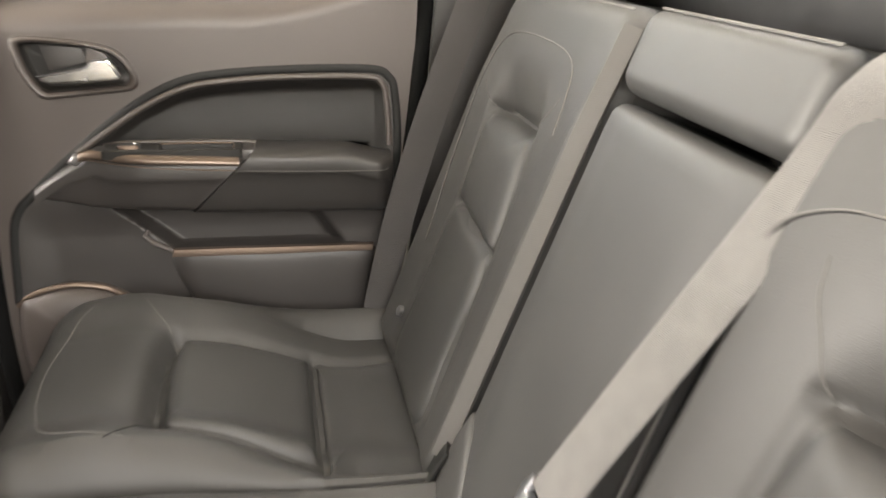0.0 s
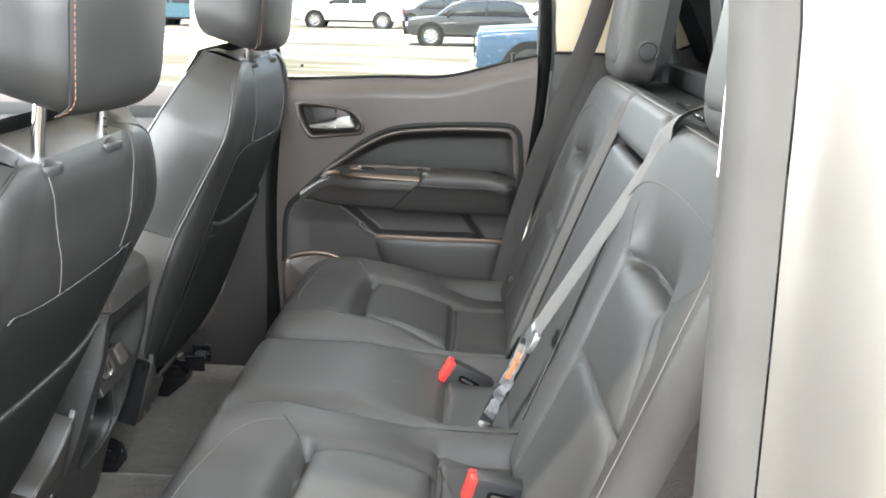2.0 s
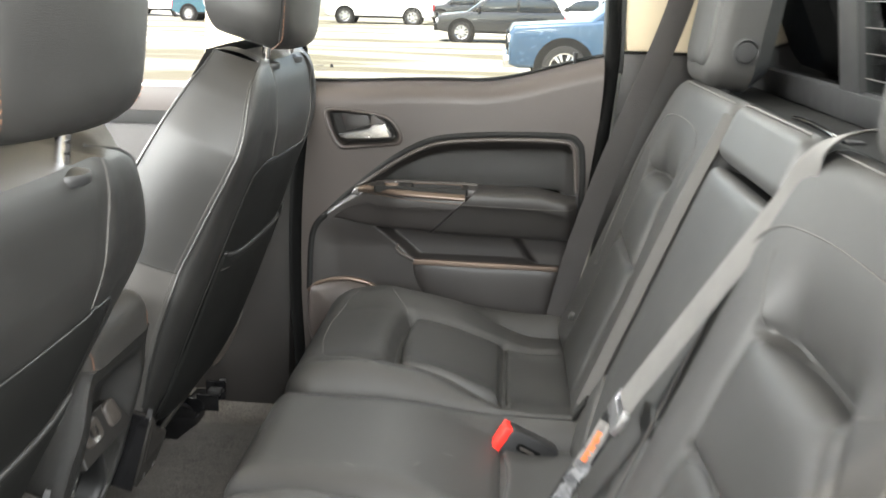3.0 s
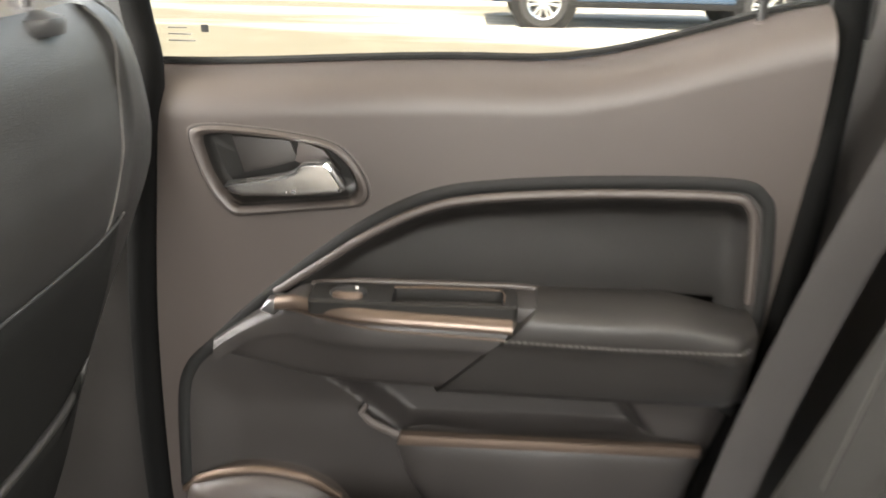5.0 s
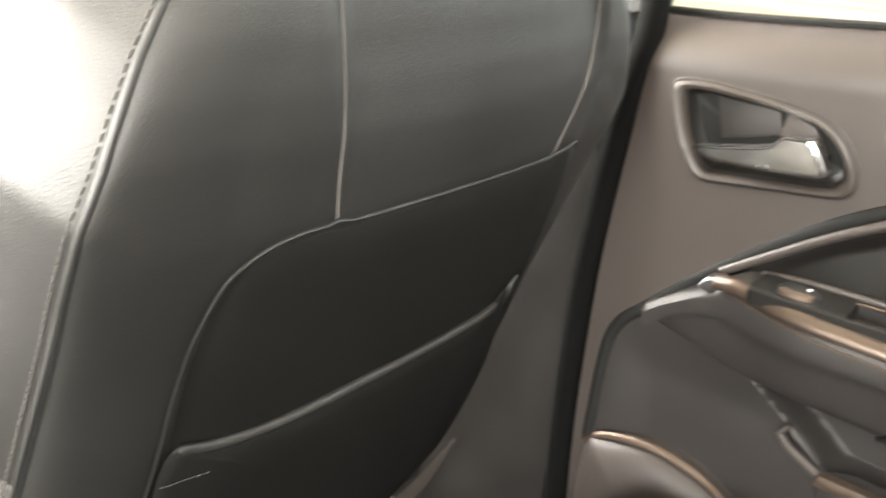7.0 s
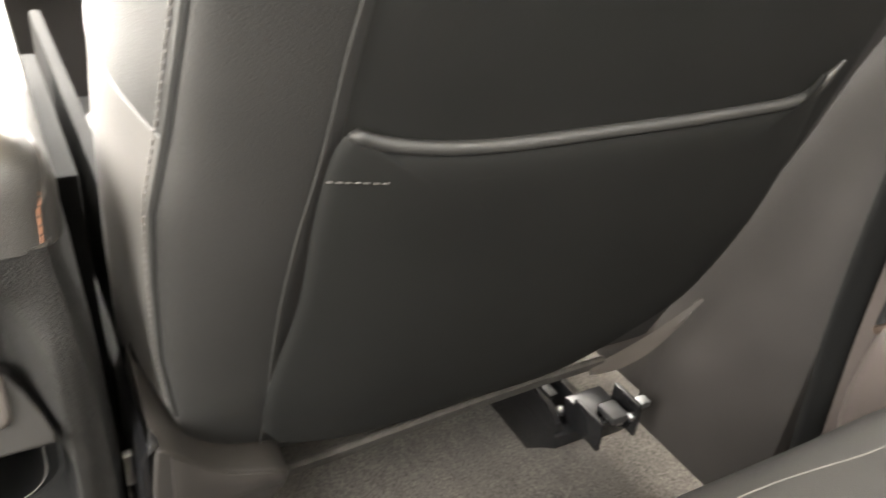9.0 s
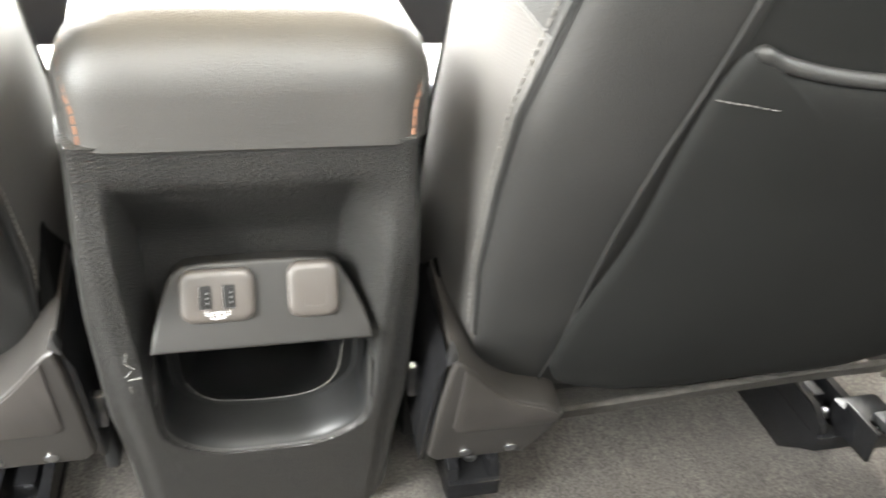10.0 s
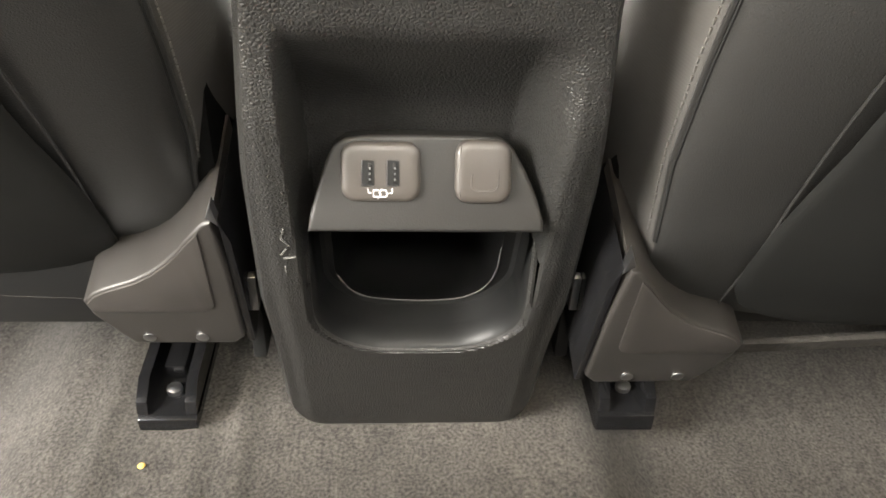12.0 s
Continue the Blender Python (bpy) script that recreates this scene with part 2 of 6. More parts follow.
def block(m, u0, u1, v0, v1, thick, r=0.03, corner=0.05, relief=None, nu=24, nv=30, warp=None, back_r=0.02):
    """An upholstered slab: a padded face with rolled edges, sides and a back. Sides take the second material."""
    uu, vv = lines(u0, u1, r, nu), lines(v0, v1, r, nv)
    U, V = np.meshgrid(uu, vv, indexing="ij")
    cu, cv, hw, hh = (u0 + u1) / 2, (v0 + v1) / 2, (u1 - u0) / 2, (v1 - v0) / 2
    rc = min(corner, hw, hh)
    x, y = np.abs(U - cu), np.abs(V - cv)
    p, q = (x - (hw - rc)) / rc, (y - (hh - rc)) / rc
    inc = (p > 0) & (q > 0)
    mx, nm = np.maximum(p, q), np.hypot(p, q) + 1e-9
    s = np.where(inc, mx / nm, 1.0)
    x2 = np.where(inc, hw - rc + p * s * rc, x)
    y2 = np.where(inc, hh - rc + q * s * rc, y)
    sd = np.where(inc, rc * (1 - mx), np.minimum(hw - x, hh - y)).clip(0)
    U, V = cu + np.sign(U - cu) * x2, cv + np.sign(V - cv) * y2
    k = (r - np.minimum(sd, r))
    H = -(r - np.sqrt(np.maximum(r * r - k * k, 0)))
    if relief is not None:
        H = H + relief(U, V) * np.clip(sd / r, 0, 1)
    bm = bmesh.new()
    nuu, nvv = U.shape

    def add(u, v, h):
        if warp:
            u, v, h = warp(u, v, h)
        return bm.verts.new(m @ Vector((u, v, h)))

    g = [[add(U[i, j], V[i, j], H[i, j]) for j in range(nvv)] for i in range(nuu)]
    for i in range(nuu - 1):
        for j in range(nvv - 1):
            bm.faces.new((g[i][j], g[i + 1][j], g[i + 1][j + 1], g[i][j + 1]))
    loop = [(i, 0) for i in range(nuu)] + [(nuu - 1, j) for j in range(1, nvv)] + [(i, nvv - 1) for i in range(nuu - 2, -1, -1)] + [(0, j) for j in range(nvv - 2, 0, -1)]
    ring = [g[i][j] for i, j in loop]
    slot = 1
    for depth, inset in ((-(r + (thick - r) * 0.5), 0.0), (-(thick - back_r), 0.0), (-thick, back_r)):
        nxt = []
        for i, j in loop:
            u, v = U[i, j], V[i, j]
            f = 1 - inset / max(hw, hh)
            nxt.append(add(cu + (u - cu) * f, cv + (v - cv) * f, depth))
        for a in range(len(loop)):
            f = bm.faces.new((ring[a], ring[(a + 1) % len(loop)], nxt[(a + 1) % len(loop)], nxt[a]))
            f.material_index = slot
        ring, slot = nxt, 2
    f = bm.faces.new(ring)
    f.material_index = slot
    return bm


def pillow(m, outline, surf, height, sink=0.006, rings=9, power=5.0, sm=6, warp=None):
    """A padded panel with a soft edge, lying on the surface surf(u, v)."""
    pts = smooth_closed([(*p, 0) for p in outline], sm) if sm else [Vector((*p, 0)) for p in outline]
    c = sum(pts, Vector()) / len(pts)
    bm = bmesh.new()
    prev = None
    scales = [1.0, 0.99, 0.97, 0.94, 0.9, 0.84, 0.75, 0.6, 0.4, 0.2][:rings + 1]
    for s in scales:
        hgt = height * math.sqrt(max(0, 1 - s ** power)) - sink * (s ** 24)
        ring = []
        for p in pts:
            q = c + (p - c) * s
            h = float(surf(np.array(q.x), np.array(q.y))) + hgt
            u, v = q.x, q.y
            if warp:
                u, v, h = warp(u, v, h)
            ring.append(bm.verts.new(m @ Vector((u, v, h))))
        if prev:
            for a in range(len(pts)):
                bm.faces.new((prev[a], prev[(a + 1) % len(pts)], ring[(a + 1) % len(pts)], ring[a]))
        prev = ring
    u, v, h = c.x, c.y, float(surf(np.array(c.x), np.array(c.y))) + height
    if warp:
        u, v, h = warp(u, v, h)
    top = bm.verts.new(m @ Vector((u, v, h)))
    for a in range(len(pts)):
        bm.faces.new((prev[a], prev[(a + 1) % len(pts)], top))
    return bm


def tube(points, r, n=6, bm=None, closed=False):
    bm = bm or bmesh.new()
    pts = [Vector(p) for p in points]
    rings = []
    ref = None
    for i, p in enumerate(pts):
        a = pts[i - 1] if i or closed else pts[i]
        b = pts[(i + 1) % len(pts)] if i + 1 < len(pts) or closed else pts[i]
        d = (b - a).normalized()
        if ref is None:
            ref = d.orthogonal().normalized()
        ref = (ref - d * ref.dot(d)).normalized()
        side = d.cross(ref)
        rr = r[i] if isinstance(r, (list, tuple)) else r
        rings.append([bm.verts.new(p + rr * (math.cos(t) * ref + math.sin(t) * side)) for t in (2 * math.pi * k / n for k in range(n))])
    for i in range(len(pts) - (0 if closed else 1)):
        a, b = rings[i], rings[(i + 1) % len(pts)]
        for k in range(n):
            bm.faces.new((a[k], a[(k + 1) % n], b[(k + 1) % n], b[k]))
    if not closed:
        bm.faces.new(rings[0])
        bm.faces.new(rings[-1])
    return bm


def strap(points, wides, width, thick=0.0016):
    """A flat webbing along points; wides: the way across it, one for all or one each."""
    bm = bmesh.new()
    pts = [Vector(p) for p in points]
    ws = [Vector(w).normalized() for w in wides] if isinstance(wides[0], (tuple, list)) else [Vector(wides).normalized()] * len(pts)
    rings = []
    for i, p in enumerate(pts):
        d = (pts[min(i + 1, len(pts) - 1)] - pts[max(i - 1, 0)]).normalized()
        w = (ws[i] - d * ws[i].dot(d)).normalized()
        nrm = d.cross(w)
        rings.append([bm.verts.new(p + w * a * width / 2 + nrm * b * thick / 2) for a, b in
                      ((-1, -0.4), (-0.9, -1), (0.9, -1), (1, -0.4), (1, 0.4), (0.9, 1), (-0.9, 1), (-1, 0.4))])
    for a, b in zip(rings, rings[1:]):
        for k in range(8):
            bm.faces.new((a[k], a[(k + 1) % 8], b[(k + 1) % 8], b[k]))
    bm.faces.new(rings[0])
    bm.faces.new(rings[-1])
    return bm


def prism(m, outline, h0, h1, bevel=0.002, sm=0, segs=2):
    """A plate cut along an outline, from h0 to h1, with rounded edges."""
    pts = [p.to_2d() for p in smooth_closed([(*p, 0) for p in outline], sm)] if sm else [Vector(p) for p in outline]
    bm = bmesh.new()
    lo = [bm.verts.new(m @ Vector((p[0], p[1], h0))) for p in pts]
    hi = [bm.verts.new(m @ Vector((p[0], p[1], h1))) for p in pts]
    top = bm.faces.new(hi)
    bm.faces.new(list(reversed(lo)))
    for a in range(len(pts)):
        b = (a + 1) % len(pts)
        bm.faces.new((lo[a], lo[b], hi[b], hi[a]))
    if bevel > 0:
        bmesh.ops.recalc_face_normals(bm, faces=bm.faces)
        bmesh.ops.bevel(bm, geom=list(top.edges), offset=bevel, segments=segs, profile=0.6, affect="EDGES")
    return bm


def box(c, size, bevel=0.003, m=None, segs=2):
    bm = bmesh.new()
    bmesh.ops.create_cube(bm, size=1.0, matrix=Matrix.Translation(c) @ Matrix.Diagonal((*size, 1)))
    if bevel > 0:
        bmesh.ops.bevel(bm, geom=list(bm.edges), offset=bevel, segments=segs, profile=0.6, affect="EDGES")
    if m is not None:
        bmesh.ops.transform(bm, matrix=m, verts=bm.verts)
    return bm


def lathe(m, profile, n=24):
    """Turns (radius, height) pairs about the frame's third axis."""
    bm = bmesh.new()
    rings = []
    for r, h in profile:
        rings.append([bm.verts.new(m @ Vector((r * math.cos(2 * math.pi * k / n), r * math.sin(2 * math.pi * k / n), h))) for k in range(n)])
    for a, b in zip(rings, rings[1:]):
        for k in range(n):
            bm.faces.new((a[k], a[(k + 1) % n], b[(k + 1) % n], b[k]))
    bm.faces.new(rings[0])
    bm.faces.new(rings[-1])
    return bm


def merge(*bms):
    out = bmesh.new()
    for b in bms:
        me = bpy.data.meshes.new("tmp")
        b.to_mesh(me)
        b.free()
        out.from_mesh(me)
        bpy.data.meshes.remove(me)
    return out


def seg_dist(U, V, a, b):
    ax, ay, bx, by = *a, *b
    dx, dy = bx - ax, by - ay
    t = np.clip(((U - ax) * dx + (V - ay) * dy) / (dx * dx + dy * dy + 1e-12), 0, 1)
    return np.hypot(U - ax - t * dx, V - ay - t * dy)


def groove(U, V, pts, width, depth):
    d = np.min([seg_dist(U, V, a, b) for a, b in zip(pts, pts[1:])], axis=0)
    return -depth * np.exp(-(d / width) ** 2)


def step(x, a, b):
    t = np.clip((x - a) / (b - a), 0, 1)
    return t * t * (3 - 2 * t)


def on_surface(m, surf, pts, lift=0.0, warp=None, sm=6):
    out = []
    for p in smooth_open([(*q, 0) for q in pts], sm):
        h = float(surf(np.array(p.x), np.array(p.y))) + lift
        u, v = p.x, p.y
        if warp:
            u, v, h = warp(u, v, h)
        out.append(m @ Vector((u, v, h)))
    return out


def dashes(points, r, length, gap):
    """Stitches along a line."""
    bm = bmesh.new()
    pts = [Vector(p) for p in points]
    pos, on, cur = 0.0, True, [pts[0]]
    limit = length
    for a, b in zip(pts, pts[1:]):
        d = (b - a).length
        t = 0.0
        while d - t > limit - pos:
            t += limit - pos
            q = a.lerp(b, t / d)
            if on:
                tube(cur + [q], r, 5, bm)
            on = not on
            pos, limit, cur = 0.0, (length if on else gap), [q]
        pos += d - t
        cur.append(b)
    return bm


# ---------------------------------------------------------------- cab shell
def plate(name, m, outline, h0, h1, material, label, category, bevel=0.004, sm=0):
    return single(name, prism(m, outline, h0, h1, bevel, sm), material, label, category, kind="structure")


SIDE = plane_frame((0, 0, 0), (1, 0, 0), (0, 0, 1), (0, -1, 0))      # u = x, v = z, h = -y
NEARSIDE = plane_frame((0, 0, 0), (1, 0, 0), (0, 0, 1), (0, 1, 0))   # u = x, v = z, h = y
TOP = plane_frame((0, 0, 0), (1, 0, 0), (0, 1, 0), (0, 0, 1))        # u = x, v = y, h = z
REAR = plane_frame((0, 0, 0), (0, 1, 0), (0, 0, 1), (1, 0, 0))       # u = y, v = z, h = x


def floor_height(x, y):
    tunnel = 0.045 * float(step(y, -0.42, -0.30) * step(y, 0.235, 0.145))
    pile = sum(a * math.exp(-((y - c - 0.02 * x) / w) ** 2) for c, w, a in ((-0.148, 0.012, 0.005), (-0.185, 0.014, 0.003), (-0.268, 0.012, 0.004)))
    dip = 0.012 * math.sin(x * 9 + y * 3) * math.cos(y * 7) * 0.25
    sill = 0.06 * step(abs(y), 0.66, 0.76)
    return -0.032 + tunnel + dip + pile + float(sill)


def floor_mesh():
    bm = bmesh.new()
    xs, ys = np.linspace(-1.6, 0.75, 80), np.linspace(-0.8, 0.8, 240)
    g = [[bm.verts.new((x, y, floor_height(x, y))) for y in ys] for x in xs]
    for i in range(79):
        for j in range(239):
            bm.faces.new((g[i][j], g[i + 1][j], g[i + 1][j + 1], g[i][j + 1]))
    r = bmesh.ops.extrude_face_region(bm, geom=list(bm.faces))
    for v in [e for e in r["geom"] if isinstance(e, bmesh.types.BMVert)]:
        v.co.z = -0.09
    return bm


single("floor", floor_mesh(), CARPET, "grey-brown carpet covering the cab floor", "carpet floor", kind="structure")

# roof lining and windscreen surround
plate("ceiling", TOP, [(-0.85, -0.62), (1.02, -0.62), (1.02, 0.62), (-0.85, 0.62)], 1.25, 1.29, BEIGE,
      "beige fabric headliner under the cab roof", "headliner")
plate("wall_front", REAR, [(-0.8, -0.05), (0.8, -0.05), (0.8, 0.78), (-0.8, 0.78)], -1.62, -1.56, DOORLOW,
      "dark bulkhead in front of the footwells", "bulkhead")
for s in (-1, 1):
    m = plane_frame((-0.85, s * 0.66, 1.25), (0, 1, 0), (-0.72, 0, -0.47), (0.47, 0, -0.72))
    plate("windscreen_pillar", m, [(-0.05, 0), (0.05, 0), (0.07, 0.92), (-0.05, 0.92)], -0.03, 0.03, BEIGE,
          "beige windscreen pillar trim", "pillar")
# dashboard
single("dashboard", block(plane_frame((-1.2, 0, 0.3), (0, 1, 0), (0.1, 0, 1), (1, 0, -0.1)), -0.74, 0.74, 0.0, 0.44, 0.35, 0.06, 0.06),
              [DOORSOFT, DOORSOFT], "dark soft-touch dashboard across the cab front", "dashboard", kind="structure")

# far side: front door, B pillar, C pillar
plate("door_front_far", SIDE, [(-1.2, -0.02), (-0.06, -0.02), (-0.06, 0.735), (-1.2, 0.73)], -0.80, -0.735, DOORLOW,
      "grey front passenger door panel", "door panel", 0.02)
single("trim_front_door", prism(SIDE, [(-1.1, 0.655), (-0.1, 0.66), (-0.1, 0.69), (-1.1, 0.685)], -0.735, -0.722, 0.004), GAP,
       "black strip along the front door panel", "door trim", kind="structure")
sill_top = prism(SIDE, [(-1.2, 0.66), (-0.07, 0.67), (-0.07, 0.745), (-1.2, 0.74)], -0.76, -0.728, 0.012)
single("trim_front_sill", sill_top, DOORTRIM, "grey window sill of the front door", "door trim", kind="structure")
pin = thing("door_lock_pin", (-0.3, 0.755, 0.745), "small black door lock pin on the front sill", "lock pin", "lock pins")
part("knob", lathe(plane_frame((-0.3, 0.755, 0.745), (1, 0, 0), (0, 1, 0), (0, 0, 1)), [(0.011, 0), (0.009, 0.005), (0.004, 0.007), (0.004, 0.02), (0.0055, 0.022), (0.005, 0.028)], 12), BUCKLE, pin)

# coloured darker than the other lower trim to stand for the seat's shade
plate("pillar_b_lower", SIDE, [(-0.12, -0.05), (0.075, -0.05), (0.09, 0.3), (0.105, 0.5), (0.1, 0.76), (-0.11, 0.76), (-0.12, 0.4)], -0.80, -0.712, PILLAR,
      "dark plastic lower trim of the middle pillar, darkened for the seat's shade", "pillar trim", 0.02)
plate("pillar_b_upper", SIDE, [(-0.10, 0.75), (0.083, 0.75), (0.06, 1.27), (-0.06, 1.27)], -0.80, -0.735, BEIGE,
      "beige upper trim of the middle pillar", "pillar trim", 0.015)
plate("pillar_c_upper", SIDE, [(0.80, 0.845), (1.06, 0.845), (1.06, 1.27), (0.74, 1.27)], -0.82, -0.745, BEIGE,
      "beige upper trim of the rear pillar", "pillar trim", 0.012)
plate("pillar_c_lower", SIDE, [(0.72, 0.0), (1.06, 0.0), (1.06, 0.842), (0.795, 0.842), (0.775, 0.55)], -0.82, -0.75, DOORLOW,
      "dark plastic lower trim of the rear pillar", "pillar trim", 0.012)
for s, y in ((1, 0.70), (-1, -0.70)):
    plate("roof_rail", TOP, [(-0.9, y - 0.1), (1.05, y - 0.1), (1.05, y + 0.1), (-0.9, y + 0.1)], 1.23, 1.31, BEIGE,
          "beige roof rail above the doors", "roof rail", 0.02)


def seal(pts, r, name, label):
    return single(name, tube(smooth_open(pts, 5), r, 10), PITCH, label, "weatherstrip", kind="structure")


# weatherstrips of the far rear door
seal([(0.108, 0.716, 0.10), (0.100, 0.712, 0.3), (0.106, 0.71, 0.5), (0.124, 0.712, 0.68), (0.134, 0.725, 0.76), (0.112, 0.752, 0.85), (0.07, 0.752, 1.24)], 0.014,
     "seal_front", "black rubber weatherstrip at the door's front edge")
seal([(0.68, 0.722, 0.18), (0.706, 0.718, 0.32), (0.742, 0.718, 0.46), (0.757, 0.72, 0.6), (0.764, 0.725, 0.7), (0.772, 0.74, 0.8), (0.772, 0.752, 0.9), (0.752, 0.752, 1.24)], 0.016,
     "seal_rear", "black rubber weatherstrip at the door's rear edge")

# near side: closed front door, jamb and rear quarter seen from outside
plate("door_front_near", NEARSIDE, [(-1.2, -0.02), (-0.02, -0.02), (0.0, 0.75), (-1.2, 0.73)], -0.86, -0.735, DOORLOW,
      "dark driver door panel", "door panel", 0.02)
plate("pillar_b_near", NEARSIDE, [(-0.03, -0.02), (0.08, -0.02), (0.09, 0.76), (0.06, 1.27), (-0.06, 1.27)], -0.86, -0.735, DOORLOW,
      "dark middle pillar beside the open rear doorway", "pillar trim", 0.02)
plate("sill_near", NEARSIDE, [(0.05, -0.1), (0.85, -0.1), (0.85, 0.03), (0.05, 0.03)], -0.90, -0.74, JAMB,
      "painted door sill under the open rear doorway", "door sill", 0.01)


def sweep_jamb(profile, material, name, label, category):
    """The rear edge of the open doorway: a section in x, y swept up the body, leaning as the opening does."""
    bm = bmesh.new()
    rows = []
    for z in np.linspace(-0.3, 1.3, 33):
        lean = 0.012 * step(z, 0.9, 0.5) - 0.06 * step(z, 0.9, 1.3) - 0.03 * step(z, 0.5, 0.1) - 0.004 * step(z, 0.75, 0.95)
        rows.append([bm.verts.new((x + float(lean), y, z)) for x, y in profile])
    for a, b in zip(rows, rows[1:]):
        for k in range(len(profile) - 1):
            bm.faces.new((a[k], a[k + 1], b[k + 1], b[k]))
    bmesh.ops.solidify(bm, geom=list(bm.faces), thickness=0.004)
    return single(name, bm, material, label, category, kind="structure")


sweep_jamb([p.to_2d() for p in smooth_open([(0.873, -0.62, 0), (0.816, -0.665, 0), (0.796, -0.70, 0), (0.789, -0.73, 0), (0.796, -0.76, 0), (0.816, -0.775, 0)], 5)], JAMB,
           "jamb_near", "grey rubber-lined edge of the open rear doorway", "door jamb")
sweep_jamb([p.to_2d() for p in smooth_open([(0.817, -0.777, 0), (0.825, -0.80, 0), (0.828, -0.84, 0), (0.836, -0.88, 0), (0.855, -0.905, 0)], 5)], BODY,
           "body_edge_near", "bright silver-beige painted body edge of the doorway", "body panel")
sweep_jamb([p.to_2d() for p in smooth_open([(0.859, -0.908, 0), (0.93, -0.93, 0), (1.2, -0.945, 0), (1.9, -0.95, 0)], 5)], BODY,
           "quarter_panel_near", "silver-beige painted rear quarter of the truck", "body panel")
# white tube drawn in place of the highlight along the doorway's weatherstrip
single("seal_highlight_line", tube([(0.791 - 0.004 * step(z, 0.75, 0.95), -0.718, z) for z in np.linspace(0.845, 1.2, 12)], 0.0012, 6), WHITEPAINT,
       "thin white line painted as the highlight on the doorway seal", "edge strip", kind="structure")

# back wall with the rear window
wall = [(-0.8, -0.02), (0.8, -0.02), (0.8, 0.80), (-0.8, 0.80)]
plate("wall_rear", REAR, wall, 1.06, 1.10, DOORLOW, "dark carpeted back wall of the cab", "back wall")
single("parcel_ledge", block(plane_frame((0.93, 0, 0.785), (0, 1, 0), (1, 0, 0.02), (0, 0, 1)), -0.72, 0.72, 0.0, 0.13, 0.05, 0.012, 0.02), [BACKFAB, BACKFAB],
       "dark ledge behind the rear seat backs", "ledge", kind="structure")
bar = thing("child_seat_anchor", (0.97, 0.10, 0.795), "thin dark steel anchor bar on the ledge behind the seats", "anchor bar")
part("rod", tube(smooth_open([(0.985, 0.205, 0.780), (0.972, 0.198, 0.792), (0.968, 0.10, 0.795), (0.966, 0.02, 0.792), (0.980, 0.012, 0.780)], 5), 0.0034, 10), STEEL, bar, "dark steel rod")
for y in (0.205, 0.012):
    part("foot", box((0.985, y, 0.785), (0.024, 0.020, 0.010), 0.003), BUCKLE, bar)
REARWIN = plane_frame((1.06, 0, 0.80), (0, 1, 0), (-0.18, 0, 0.98), (-0.98, 0, -0.18))
plate("trim_rear_header", REARWIN, [(-0.7, 0.40), (0.7, 0.40), (0.7, 0.47), (-0.7, 0.47)], -0.03, 0.02, BEIGE, "beige header above the rear window", "trim")
win = thing("window_rear", (1.06, 0, 0.80), "sliding rear cab window with black frame and heating lines", "window", kind="structure")
for k, (a, b) in enumerate(((-0.70, -0.62), (-0.235, -0.165), (0.165, 0.235), (0.62, 0.70))):
    part("window_frame", prism(REARWIN, [(a, 0.0), (b, 0.0), (b, 0.40), (a, 0.40)], -0.012, 0.012, 0.004), BUCKLE, win)
part("window_frame", prism(REARWIN, [(-0.70, -0.01), (0.70, -0.01), (0.70, 0.035), (-0.70, 0.035)], -0.014, 0.014, 0.004), BUCKLE, win)
for a, b in ((-0.62, -0.235), (-0.165, 0.165), (0.235, 0.62)):
    pane = part("pane", prism(REARWIN, [(a, 0.035), (b, 0.035), (b, 0.40), (a, 0.40)], -0.003, 0.001, 0), DARKGLASS, win)
    pane.visible_shadow = False
for v in np.arange(0.055, 0.39, 0.034):
    part("heating_line", tube([REARWIN @ Vector((u, v, 0.003)) for u in (-0.16, 0.0, 0.16)], 0.0007, 5), THREAD, win)

# ---------------------------------------------------------------- far rear door
SILL = lambda x: 0.762 + 0.012 * step(x, 0.14, 0.45) + 0.062 * step(x, 0.48, 0.80) ** 1.1
door = thing("rear_door", (0.43, 0.72, 0.05), "closed dark rear passenger door with padded armrest and chrome handle", "car door")


def door_depth(U, V):
    """How far the panel stands into the cab, with its rolled sill, groove and lower scoop."""
    top = np.vectorize(SILL)(U)
    e = 1 - np.clip((top - V) / 0.046, 0, 1)
    d = -0.046 * (1 - np.sqrt(np.maximum(0.0, 1 - e * e))) ** 0.9
    d += -0.010 * step(V, 0.47, 0.40) * step(U, 0.14, 0.2)
    d += -0.034 * step(V, 0.468, 0.452) * step(V, 0.372, 0.384) * step(U - (0.452 - V) * 1.15, 0.283, 0.303) * step(U - (0.45 - V) * 0.7, 0.60, 0.57)
    arc = np.interp(U, ARC_X, ARC_Z)
    d += -0.013 * step(arc - V, 0.014, 0.034) * step(U, 0.235, 0.30) * step(U, 0.712, 0.685) * step(V, 0.53, 0.545) * (1.0 - 0.62 * step(V, 0.64, 0.555))
    return d


ARC_X = [0.0, 0.1305, 0.132, 0.140, 0.176, 0.212, 0.252, 0.287, 0.338, 0.392, 0.446, 0.551, 0.681, 0.713, 0.7235, 0.726, 0.9]
ARC_Z = [0.0, 0.0, 0.31, 0.43, 0.480, 0.516, 0.5515, 0.581, 0.618, 0.6465, 0.6595, 0.668, 0.670, 0.658, 0.63, 0.0, 0.0]


